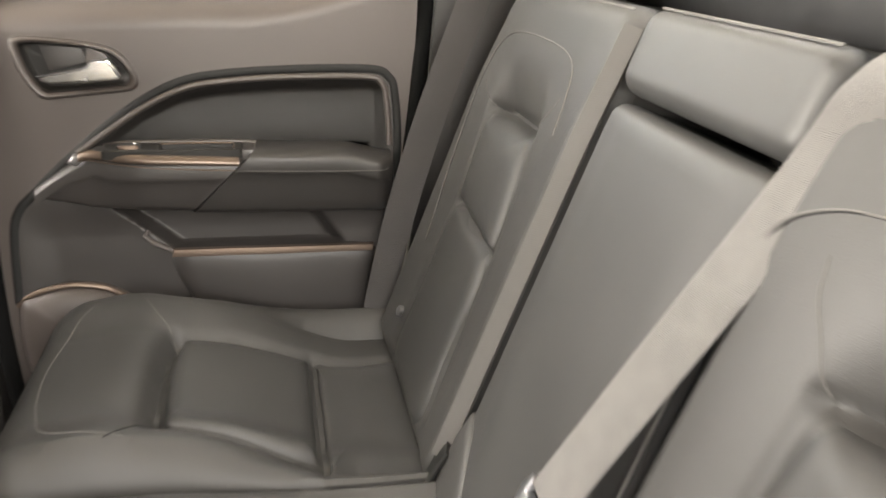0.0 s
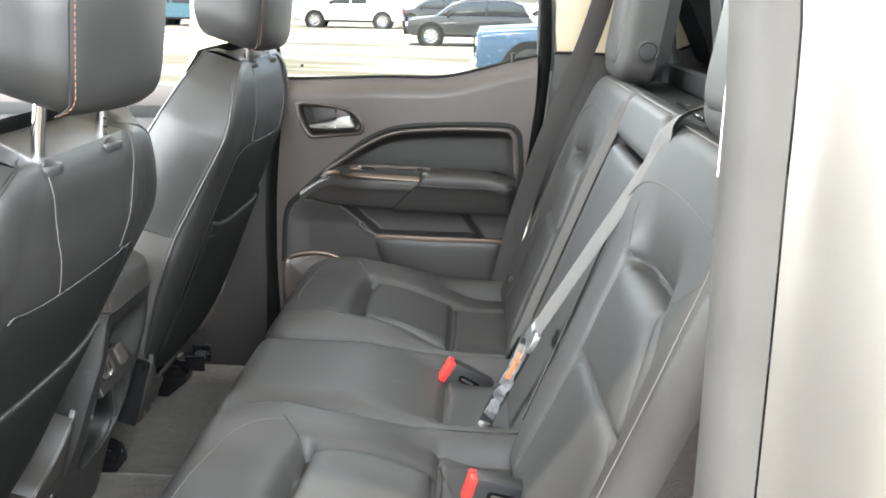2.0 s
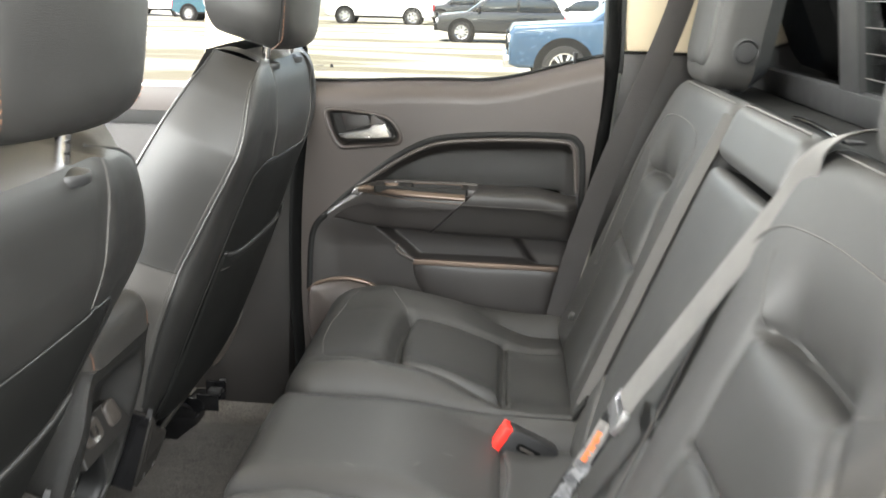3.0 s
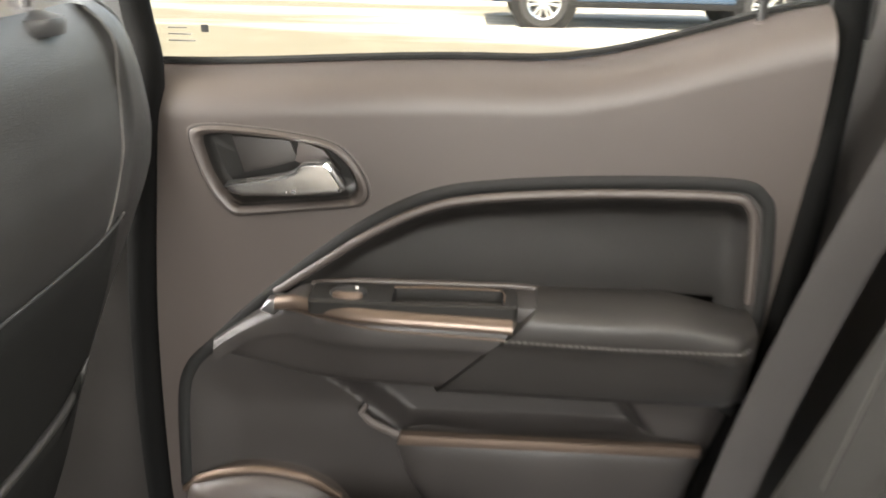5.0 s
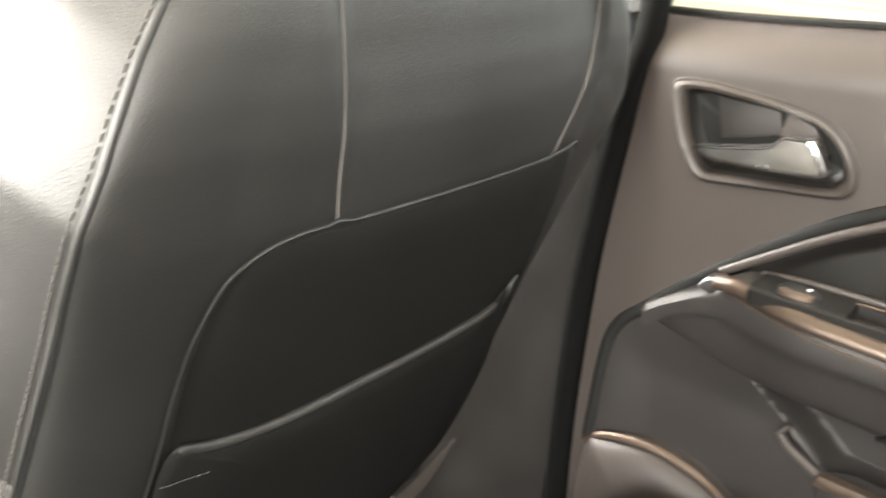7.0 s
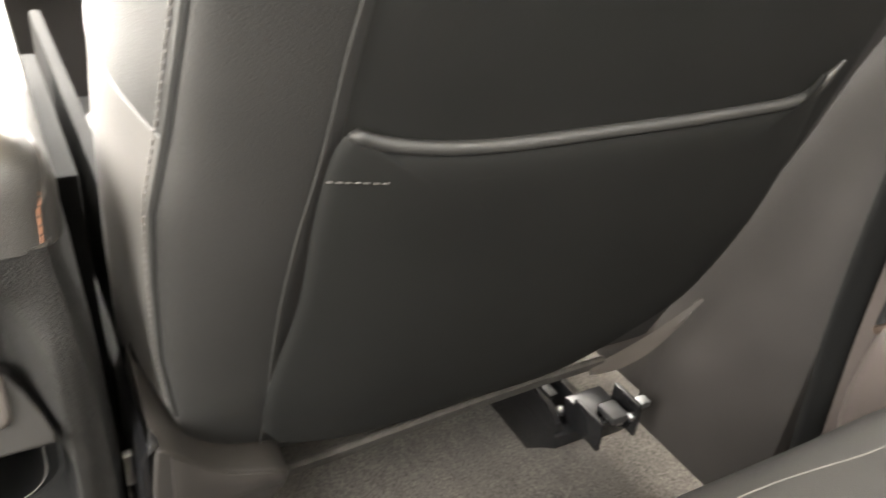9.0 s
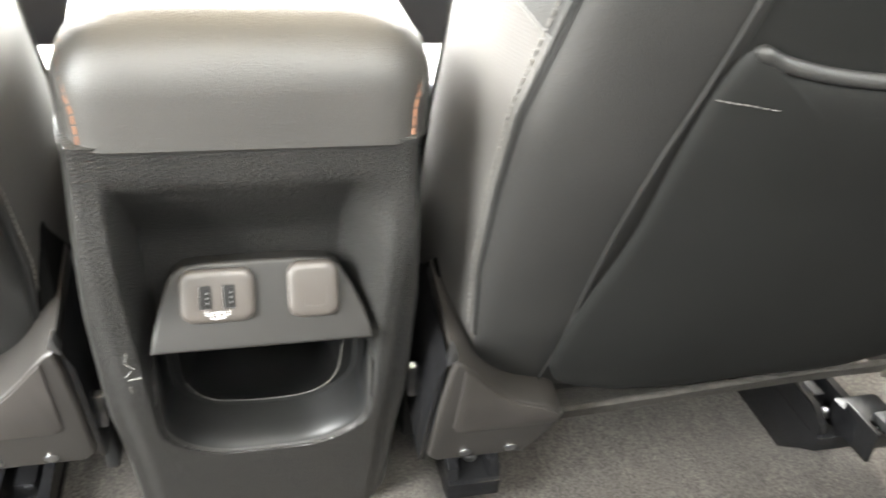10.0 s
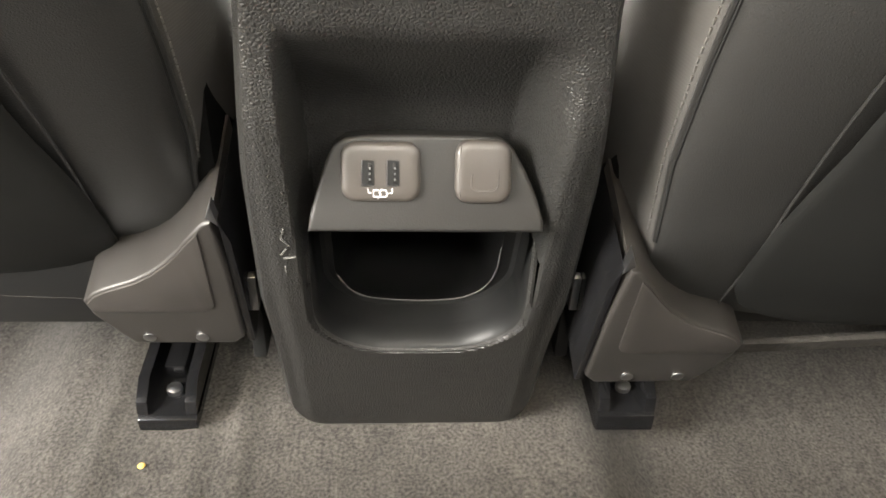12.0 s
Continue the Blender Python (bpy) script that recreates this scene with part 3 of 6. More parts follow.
BEZ = [(0.1715, 0.704), (0.181, 0.7105), (0.200, 0.7118), (0.218, 0.711), (0.260, 0.7072), (0.302, 0.6995), (0.323, 0.686), (0.336, 0.666), (0.3395, 0.650), (0.334, 0.640), (0.322, 0.6360), (0.267, 0.6300), (0.217, 0.6245), (0.206, 0.6265), (0.198, 0.633), (0.184, 0.655), (0.1755, 0.680)]


def bezel(k, dx=0.0, dz=0.0):
    """The outline of the handle surround, drawn in towards its middle."""
    return [((p.x - 0.2565) * (1.03 - k) + 0.2565 + dx, (p.y - 0.6690) * (1.045 - 1.45 * k) + 0.6690 + dz) for p in smooth_closed([(*q, 0) for q in BEZ], 5)]


def within(x, z, outline):
    hit = False
    for (ax, az), (bx, bz) in zip(outline, outline[1:] + outline[:1]):
        if (az > z) != (bz > z) and x < ax + (z - az) * (bx - ax) / (bz - az):
            hit = not hit
    return hit


def door_grid():
    bm = bmesh.new()
    hole = bezel(0.085)
    vs = np.concatenate([np.linspace(0.04, 0.355, 22), np.linspace(0.36, 0.48, 50), np.linspace(0.485, 0.70, 44), np.linspace(0.704, 0.745, 16), 0.76 - 0.0135 * (1 - np.linspace(0, 1, 14)) ** 2])
    us = np.linspace(0, 1, 150)
    g = []
    for a in us:
        col = []
        for k, v in enumerate(vs):
            front = 0.104 + 0.008 * step(v, 0.45, 0.6) + 0.024 * step(v, 0.6, 0.75)
            rear = 0.672 + 0.03 * step(v, 0.2, 0.34) + 0.032 * step(v, 0.33, 0.48) + 0.022 * step(v, 0.48, 0.72)
            x = front + (rear - front) * a
            z = v if v < 0.60 else 0.60 + (v - 0.60) / 0.16 * (SILL(x) - 0.60)
            h = float(door_depth(np.array(x), np.array(z)))
            col.append(bm.verts.new((x, 0.713 - h, z)))
        g.append(col)
    for i in range(len(us) - 1):
        for j in range(len(vs) - 1):
            c = (g[i][j].co + g[i + 1][j + 1].co) / 2
            if 0.16 < c.x < 0.35 and 0.61 < c.z < 0.72 and within(c.x, c.z, hole):
                continue
            f = bm.faces.new((g[i][j], g[i + 1][j], g[i + 1][j + 1], g[i][j + 1]))
            if c.z < float(np.interp(c.x, ARC_X, ARC_Z)):
                f.material_index = 1
    r = bmesh.ops.extrude_face_region(bm, geom=list(bm.faces))
    for v in [e for e in r["geom"] if isinstance(e, bmesh.types.BMVert)]:
        v.co.y += 0.012
    return bm


door_panel = part("door_panel", door_grid(), [DOORTRIM, DOORLOW], door, "dark grained door trim with a rolled sill")
part("door_shell", prism(SIDE, [(0.04, 0.03), (0.66, 0.03), (0.75, 0.5), (0.757, 0.79), (0.5, 0.76), (0.13, 0.745), (0.04, 0.60)], -0.80, -0.762, 0.01), GAP, door)
# window pane and its frame
pane = part("window_pane", prism(plane_frame((0, 0.757, 0.75), (1, 0, 0), (0, -0.12, 1), (0, -1, -0.12)), [(0.09, 0.0), (0.80, 0.0), (0.79, 0.5), (0.06, 0.5)], -0.002, 0.002, 0), GLASS, door, "clear side window glass")
pane.visible_shadow = False
part("window_seal", tube([(x, 0.753, SILL(x) + 0.003) for x in np.linspace(0.125, 0.775, 24)], 0.0035, 6), GAP, door, "black rubber strip below the glass")
part("window_frame", prism(SIDE, [(0.088, 0.755), (0.128, 0.762), (0.105, 1.0), (0.06, 1.26), (0.03, 1.26)], -0.775, -0.742, 0.006), BUCKLE, door, "black window frame post")
part("window_frame", prism(SIDE, [(0.757, 0.80), (0.797, 0.80), (0.795, 0.95), (0.77, 1.26), (0.74, 1.26)], -0.775, -0.745, 0.006), BUCKLE, door, "black window frame post")
part("glass_print", prism(plane_frame((0.178, 0.752, 0.792), (1, 0, 0), (0, -0.12, 1), (0, -1, -0.12)), [(0, 0), (0.007, 0), (0.007, 0.007), (0, 0.007)], 0, 0.0006, 0), BUCKLE, pane, "small dark mark on the glass")
for k in range(3):
    part("glass_print", prism(plane_frame((0.146, 0.752, 0.783 + k * 0.006), (1, 0, 0), (0, -0.12, 1), (0, -1, -0.12)), [(0, 0), (0.026 - 0.004 * k, 0), (0.026 - 0.004 * k, 0.0012), (0, 0.0012)], 0, 0.0006, 0), LABELW, pane)

DOOR = plane_frame((0, 0.713, 0), (1, 0, 0), (0, 0, 1), (0, -1, 0))   # u = x, v = z, h into the cab
flat = lambda U, V: U * 0
# upper soft insert with its bright lip
INS_X = (0.250, 0.289, 0.34, 0.394, 0.447, 0.551, 0.660, 0.690, 0.7035, 0.709, 0.7125)
INS_Z = (0.549, 0.574, 0.6085, 0.636, 0.6485, 0.657, 0.658, 0.654, 0.643, 0.62, 0.56)


def insert_patch():
    """The soft panel between the armrest and the lip, following the hollow of the door."""
    bm = bmesh.new()
    rows = []
    for x in np.concatenate([np.linspace(0.252, 0.69, 60), np.linspace(0.692, 0.7125, 12)]):
        hi = float(np.interp(x, INS_X, INS_Z))
        rows.append([bm.verts.new((x, 0.713 - float(door_depth(np.array(x), np.array(z))) - 0.0022, z)) for z in np.linspace(0.522, max(hi, 0.5425), 34)])
    for a, b in zip(rows, rows[1:]):
        for k in range(33):
            bm.faces.new((a[k], a[k + 1], b[k + 1], b[k]))
    bmesh.ops.solidify(bm, geom=list(bm.faces), thickness=0.001)
    return bm


part("upper_insert", insert_patch(), DOORSOFT, door, "smooth black vinyl insert panel")
lip = [(0.245, 0.543), (0.289, 0.574), (0.34, 0.6085), (0.394, 0.636), (0.447, 0.6485), (0.551, 0.657), (0.675, 0.658), (0.702, 0.648), (0.710, 0.62), (0.716, 0.55)]
gap_path = [(0.131, 0.30), (0.138, 0.41), (0.150, 0.452), (0.176, 0.480), (0.212, 0.516), (0.252, 0.5515), (0.287, 0.581), (0.338, 0.618), (0.392, 0.6465), (0.446, 0.6595), (0.551, 0.668), (0.681, 0.670), (0.713, 0.658), (0.7235, 0.63), (0.7285, 0.54), (0.715, 0.42)]
gp = smooth_open([(*q, 0) for q in gap_path], 5)
part("insert_gap", tube([DOOR @ Vector((p.x, p.y, -0.0058)) for p in gp], 0.0088, 12), GAP, door, "dark groove round the insert")
part("insert_lip", tube([DOOR @ Vector((p.x, p.y, 0.0015)) for p in smooth_open([(*q, 0) for q in lip], 6)], 0.0048, 12), DOORTRIM, door, "rounded lip round the insert")


# armrest: a swept section that widens towards the rear
def armrest_mesh(x0, x1, n, z_lo, z_hi, out, nose, skew0=0.0, skew1=0.0):
    bm = bmesh.new()
    rows = []
    for k in range(n):
        t = k / (n - 1)
        x = x0 + (x1 - x0) * t
        lo, hi, o, ns = z_lo(x), z_hi(x), out(x), nose(x)
        sec = [(-0.013, hi - 0.001), (0.0, hi), (o * 0.6, hi - 0.002), (o * 0.92, hi - 0.008), (o, hi - ns * 0.5), (o * 0.985, hi - ns), (o * 0.9, hi - ns - 0.006), (o * 0.72, lo + 0.01), (o * 0.5, lo), (-0.006, lo - 0.004)]
        sk = skew0 * (1 - t) ** 2 + skew1 * t ** 2
        rows.append([bm.verts.new((x + sk * (z - 0.53), 0.713 - p, z)) for p, z in [q.to_2d() for q in smooth_open([(*s, 0) for s in sec], 3)]])
    for a, b in zip(rows, rows[1:]):
        for k in range(len(a) - 1):
            bm.faces.new((a[k], a[k + 1], b[k + 1], b[k]))
    bm.faces.new(rows[0])
    bm.faces.new(rows[-1])
    return bm


low = lambda x: float(np.interp(x, (0.17, 0.20, 0.27, 0.42, 0.72), (0.478, 0.472, 0.462, 0.458, 0.453)))
out_x = lambda x: 0.010 + 0.044 * float(step(x, 0.17, 0.36)) + 0.006 * float(step(x, 0.45, 0.60)) - 0.022 * float(step(x, 0.685, 0.718)) ** 2
crest = lambda x: 0.482 + 0.072 * min(1, (x - 0.172) / 0.10) ** 0.9
part("armrest_front", armrest_mesh(0.178, 0.478, 40, low, lambda x: crest(x) - 0.009 * float(step(x, 0.282, 0.294)), out_x, lambda x: 0.02 + 0.022 * float(step(x, 0.2, 0.3)) - 0.008 * float(step(x, 0.282, 0.294)), 0.0, 0.95), DOORLOW, door, "dark armrest front with switch panel")
part("armrest_pad", armrest_mesh(0.4805, 0.716, 36, lambda x: low(x) - 0.003, lambda x: 0.558 - 0.016 * float(step(x, 0.60, 0.716)) ** 1.5, lambda x: out_x(x) + 0.003, lambda x: 0.036, 0.95, 0.0), DOORSOFT, door, "black stitched armrest pad")
seam_z = lambda x: float(np.interp(x, (0.27, 0.36, 0.46, 0.71), (0.539, 0.531, 0.526, 0.524)))
part("armrest_seam", tube([(x, 0.7125 - out_x(x) - 0.0036 * float(step(x, 0.46, 0.49)), seam_z(x)) for x in np.linspace(0.262, 0.476, 24)], 0.0012, 6), SATIN, door, "fine bright line along the armrest front")
part("armrest_stitch", dashes([(x, 0.7122 - out_x(x) - 0.0030, seam_z(x)) for x in np.linspace(0.468, 0.708, 40)], 0.0010, 0.0042, 0.0018), THREAD, door, "pale stitched seam along the armrest")
trim_z = lambda x: float(np.interp(x, (0.24, 0.27, 0.32, 0.48), (0.5405, 0.5478, 0.5455, 0.5395)))


def trim_roll(n=36, m=10):
    """The armrest's narrow glossy strip, rounded across."""
    bm = bmesh.new()
    rows = []
    for x in np.linspace(0.250, 0.4815, n):
        y, z = 0.7135 - out_x(x), trim_z(x)
        arc = [math.pi * k / (m - 1) for k in range(m)]
        rows.append([bm.verts.new((x, y - 0.0052 * math.sin(a) - 0.0028 * math.cos(a), z - 0.0066 * math.cos(a))) for a in arc])
    for a, b in zip(rows, rows[1:]):
        for k in range(m - 1):
            bm.faces.new((a[k], a[k + 1], b[k + 1], b[k]))
    bm.faces.new(rows[0])
    bm.faces.new(rows[-1])
    return bm


part("silver_trim", trim_roll(), BRONZE, door, "rounded satin strip along the armrest")
part("armrest_joint", box((0.494, 0.692, 0.5460), (0.030, 0.046, 0.018), 0.004), DOORLOW, door)
part("armrest_ridge", tube(smooth_open([(0.282, 0.7120, 0.553), (0.32, 0.7125, 0.5575), (0.40, 0.7130, 0.5580), (0.46, 0.7130, 0.5580), (0.490, 0.7140, 0.5570), (0.516, 0.7160, 0.5540)], 6), 0.0034, 10), DOORTRIM, door, "rounded ridge behind the switch panel")
part("trim_tip", prism(DOOR, [(0.2335, 0.533), (0.2415, 0.5435), (0.252, 0.546), (0.262, 0.5445), (0.258, 0.535), (0.247, 0.5275)], 0.010, 0.026, 0.004, segs=3), ZINC, door, "bright tip of the silver strip")


def rounded(u0, u1, v0, v1, r, n=5):
    out = []
    for cx, cy, a in ((u1 - r, v1 - r, 0), (u0 + r, v1 - r, 90), (u0 + r, v0 + r, 180), (u1 - r, v0 + r, 270)):
        out += [(cx + r * math.cos(radians(a + 90 * k / n)), cy + r * math.sin(radians(a + 90 * k / n))) for k in range(n + 1)]
    return out


def loft(m, loops, cap=True):
    """Rings of (outline, h) joined into one skin."""
    bm = bmesh.new()
    rows = [[bm.verts.new(m @ Vector((*p, h))) for p in outline] for outline, h in loops]
    for a, b in zip(rows, rows[1:]):
        for k in range(len(a)):
            bm.faces.new((a[k], a[(k + 1) % len(a)], b[(k + 1) % len(a)], b[k]))
    if cap:
        bm.faces.new(rows[-1])
    return bm


SWT = plane_frame((0, 0, 0.5575), (1, 0, 0), (0, 1, 0), (0, 0, 1))   # the armrest's level top
sw = part("switch_panel", loft(SWT, [(rounded(0.286, 0.4865, 0.6635, 0.7095, 0.006), -0.014), (rounded(0.286, 0.4865, 0.6635, 0.7095, 0.006), -0.0015), (rounded(0.2875, 0.485, 0.665, 0.708, 0.006), 0.0), (rounded(0.3645, 0.4755, 0.6668, 0.7024, 0.004), 0.0), (rounded(0.366, 0.474, 0.668, 0.701, 0.003), -0.001), (rounded(0.367, 0.473, 0.669, 0.700, 0.003), -0.0135)]), BOWL, door, "black switch panel with a pull recess in the armrest")
part("pull_rim", tube([SWT @ Vector(p) for p in ((0.366, 0.6995, 0.0004), (0.40, 0.7020, 0.0006), (0.45, 0.7020, 0.0006), (0.472, 0.7010, 0.0004), (0.4745, 0.690, 0.0004), (0.4735, 0.676, 0.0002))], 0.0010, 6), SATIN, sw, "bright edge of the pull recess")
oval = lambda cx, cy, rx, ry, n=20: [(cx + rx * math.cos(2 * math.pi * k / n), cy + ry * math.sin(2 * math.pi * k / n)) for k in range(n)]
switch = part("window_switch", loft(SWT, [(oval(0.3235, 0.682, 0.019, 0.0125), -0.001), (oval(0.3235, 0.682, 0.018, 0.0118), 0.003), (oval(0.3240, 0.683, 0.014, 0.008), 0.0055)]), BUCKLE, sw, "black window switch")
part("switch_inlay", loft(SWT, [(oval(0.3235, 0.6745, 0.0150, 0.0052), -0.0005), (oval(0.3235, 0.6745, 0.0146, 0.0049), 0.0042), (oval(0.3235, 0.6750, 0.0110, 0.0034), 0.0052)]), SATIN, sw, "bronze-tinted switch inlay")
part("switch_mark", loft(SWT, [(oval(0.3315, 0.6835, 0.0018, 0.0016, 10), 0.003), (oval(0.3315, 0.6835, 0.0017, 0.0015, 10), 0.0064)]), WHITEPAINT, sw, "small pale switch mark")

# handle: bezel, bowl and chrome lever
handle = part("handle_bezel", loft(DOOR, [(bezel(-0.010), -0.003), (bezel(-0.004), 0.0012), (bezel(0.012), 0.0016), (bezel(0.022), 0.0008), (bezel(0.040), 0.0040), (bezel(0.075), 0.0054), (bezel(0.115), 0.0044), (bezel(0.145), 0.0015), (bezel(0.165, -0.001, 0.001), -0.006)], False), DOORTRIM, door, "raised rounded handle surround")
part("bezel_gap", tube([DOOR @ Vector((*p, 0.0009)) for p in bezel(0.024)], 0.0009, 6, closed=True), GAP, handle)
part("handle_bowl", loft(DOOR, [(bezel(0.150, -0.001, 0.001), 0.000), (bezel(0.165, -0.001, 0.001), -0.008), (bezel(0.19, -0.001, 0.001), -0.016), (bezel(0.24, -0.001, 0.001), -0.0195), (bezel(0.60), -0.0200)]), BOWL, handle, "dark hollow behind the handle")
part("bowl_plate", prism(DOOR, [(0.272, 0.698), (0.296, 0.688), (0.311, 0.668), (0.306, 0.662), (0.284, 0.670), (0.268, 0.676)], -0.0185, -0.0105, 0.002), DOORTRIM, handle, "grey plate beside the hinge")
part("bowl_back", prism(DOOR, [(0.206, 0.6985), (0.262, 0.695), (0.270, 0.676), (0.244, 0.668), (0.216, 0.662)], -0.0190, -0.0165, 0.001), DOORLOW, handle)
lever_line = [(0.2055, 0.6590), (0.2260, 0.6625), (0.2460, 0.6660), (0.2640, 0.6700), (0.2740, 0.6740), (0.2780, 0.6800), (0.2820, 0.6825), (0.3030, 0.6838), (0.3075, 0.6795), (0.3195, 0.6605), (0.3190, 0.6565), (0.3150, 0.6540), (0.2900, 0.6515), (0.2610, 0.6495), (0.2230, 0.6482), (0.2090, 0.6515)]
lever = part("lever", prism(DOOR, lever_line, 0.0030, 0.0175, 0.0038, segs=4), LEVER, handle, "chrome pull lever")
part("lever_ridge", tube([DOOR @ Vector((a, b - 0.0016, 0.0172)) for a, b in lever_line[:8]], 0.0014, 8), CHROME, lever)
part("lever_end", tube([DOOR @ Vector((a, b, 0.0170)) for a, b in ((0.3010, 0.6815), (0.3055, 0.6785), (0.3165, 0.6605), (0.3145, 0.6565))], 0.0022, 8), CHROME, lever)

# lower pocket with its bright rim, curl and speaker scoop
part("pocket_front", pillow(DOOR, [(0.372, 0.378), (0.52, 0.379), (0.686, 0.378), (0.69, 0.32), (0.665, 0.16), (0.5, 0.15), (0.40, 0.28)], lambda U, V: 0 * U - 0.008, 0.016, 0.004, sm=4, power=8), DOORLOW, door, "bulged pocket front")
part("pocket_rim", tube([DOOR @ Vector(p) for p in [(0.336, 0.417, 0.004), (0.330, 0.408, 0.006), (0.340, 0.398, 0.008), (0.37, 0.385, 0.011)]], [0.003, 0.004, 0.0045, 0.0045], 8), DOORTRIM, door)
part("pocket_rim", prism(DOOR, [(0.368, 0.3735), (0.688, 0.3725), (0.690, 0.384), (0.372, 0.3865)], 0.004, 0.014, 0.003), SATIN, door, "satin strip along the pocket")
grille = part("speaker_scoop", pillow(DOOR, [(0.130, 0.298), (0.155, 0.318), (0.19, 0.3285), (0.225, 0.331), (0.268, 0.322), (0.305, 0.296), (0.33, 0.24), (0.30, 0.14), (0.20, 0.12), (0.13, 0.18)], lambda U, V: 0 * U - 0.006, 0.040, 0.004, sm=5, power=3.2), DOORTRIM, door, "raised speaker cover low on the door")
part("speaker_rim", tube([DOOR @ Vector(p) for p in smooth_open([(0.130, 0.297, 0.003), (0.155, 0.318, 0.008), (0.19, 0.329, 0.010), (0.225, 0.332, 0.010), (0.268, 0.323, 0.009), (0.305, 0.297, 0.006)], 6)], [0.0045] * 31, 8), SATIN, grille, "bright upper rim of the speaker cover")
# lock pin on the sill
pin = thing("door_lock_pin", (0.705, 0.775, 0.805), "small black door lock pin on the rear sill", "lock pin", "lock pins")
PM = plane_frame((0.697, 0.748, SILL(0.697) - 0.012), (1, 0, 0), (0, 1, 0), (0, 0, 1))
part("collar", lathe(PM, [(0.012, 0), (0.0115, 0.004), (0.009, 0.007), (0.003, 0.008)], 14), DOORTRIM, pin)
part("knob", lathe(PM, [(0.0042, 0.006), (0.0042, 0.024), (0.0055, 0.026), (0.005, 0.032)], 12), BUCKLE, pin, "black pin")


# ---------------------------------------------------------------- rear bench
BACK = plane_frame((0.69, 0, 0.25), (0, 1, 0), (0.338, 0, 0.941), (-0.941, 0, 0.338))  # u = y, v up the back, h forward
CUSH = plane_frame((0.20, 0, 0.325), (0, 1, 0), (1, 0, 0), (0, 0, 1))                  # u = y, v = x - 0.20, h up


# seams of the two outer seat backs, in metres across and up the back
NEAR_BACK = dict(
    arch=[(-0.128, 0.08), (-0.125, 0.22), (-0.122, 0.36), (-0.123, 0.43), (-0.134, 0.478), (-0.165, 0.501), (-0.21, 0.512), (-0.30, 0.519), (-0.42, 0.518), (-0.485, 0.509), (-0.517, 0.487), (-0.529, 0.44), (-0.537, 0.36), (-0.540, 0.27), (-0.538, 0.15)],
    fold=[(-0.227, 0.408), (-0.33, 0.417), (-0.434, 0.418)], crease=[(-0.226, 0.255), (-0.36, 0.261), (-0.489, 0.266)],
    corners=([(-0.226, 0.410), (-0.212, 0.435), (-0.196, 0.455), (-0.187, 0.480)], [(-0.436, 0.420), (-0.47, 0.440), (-0.500, 0.462), (-0.522, 0.482)]),
    sides=([(-0.226, 0.405), (-0.222, 0.33), (-0.225, 0.255), (-0.20, 0.05)], [(-0.437, 0.415), (-0.475, 0.36), (-0.489, 0.266), (-0.50, 0.05)]))
FAR_BACK = dict(
    arch=[(0.565, 0.20), (0.583, 0.32), (0.592, 0.40), (0.594, 0.465), (0.580, 0.510), (0.535, 0.529), (0.44, 0.533), (0.352, 0.529), (0.310, 0.515), (0.292, 0.485), (0.279, 0.44)],
    fold=[(0.531, 0.423), (0.44, 0.429), (0.345, 0.430)], crease=[(0.513, 0.286), (0.41, 0.281), (0.317, 0.274)],
    corners=([(0.533, 0.425), (0.556, 0.437), (0.578, 0.452)], [(0.344, 0.432), (0.326, 0.452), (0.306, 0.478)]),
    sides=([(0.531, 0.42), (0.522, 0.35), (0.513, 0.286), (0.535, 0.05)], [(0.345, 0.425), (0.325, 0.35), (0.317, 0.274), (0.30, 0.05)]))


def back_relief(c, spec):
    """Outer seat back round centre c: side bolsters, a scooped top panel that sinks to a fold, and creases."""
    lo_u, hi_u = sorted((spec["fold"][0][0], spec["fold"][-1][0]))
    vf = spec["fold"][1][1]

    def f(U, V):
        d = 0.012 * step(np.abs(U - c), 0.10, 0.21) * step(V, 0.62, 0.42)
        fall = np.clip((0.512 - V) / (0.512 - vf), 0, 1) ** 1.8 * np.clip((V - vf + 0.040) / 0.036, 0, 1) ** 2.2
        wide = 0.040 + 0.22 * np.clip(V - vf, 0, 1)
        side = step(U - lo_u, -0.35 * wide, wide) * step(hi_u - U, -0.35 * wide, wide)
        d = d - 0.026 * fall * side
        for path in spec["sides"]:
            d = d + groove(U, V, path, 0.007, 0.0035)
        d = d + groove(U, V, spec["fold"], 0.007, 0.006)
        return d + groove(U, V, spec["crease"], 0.006, 0.008)
    return f


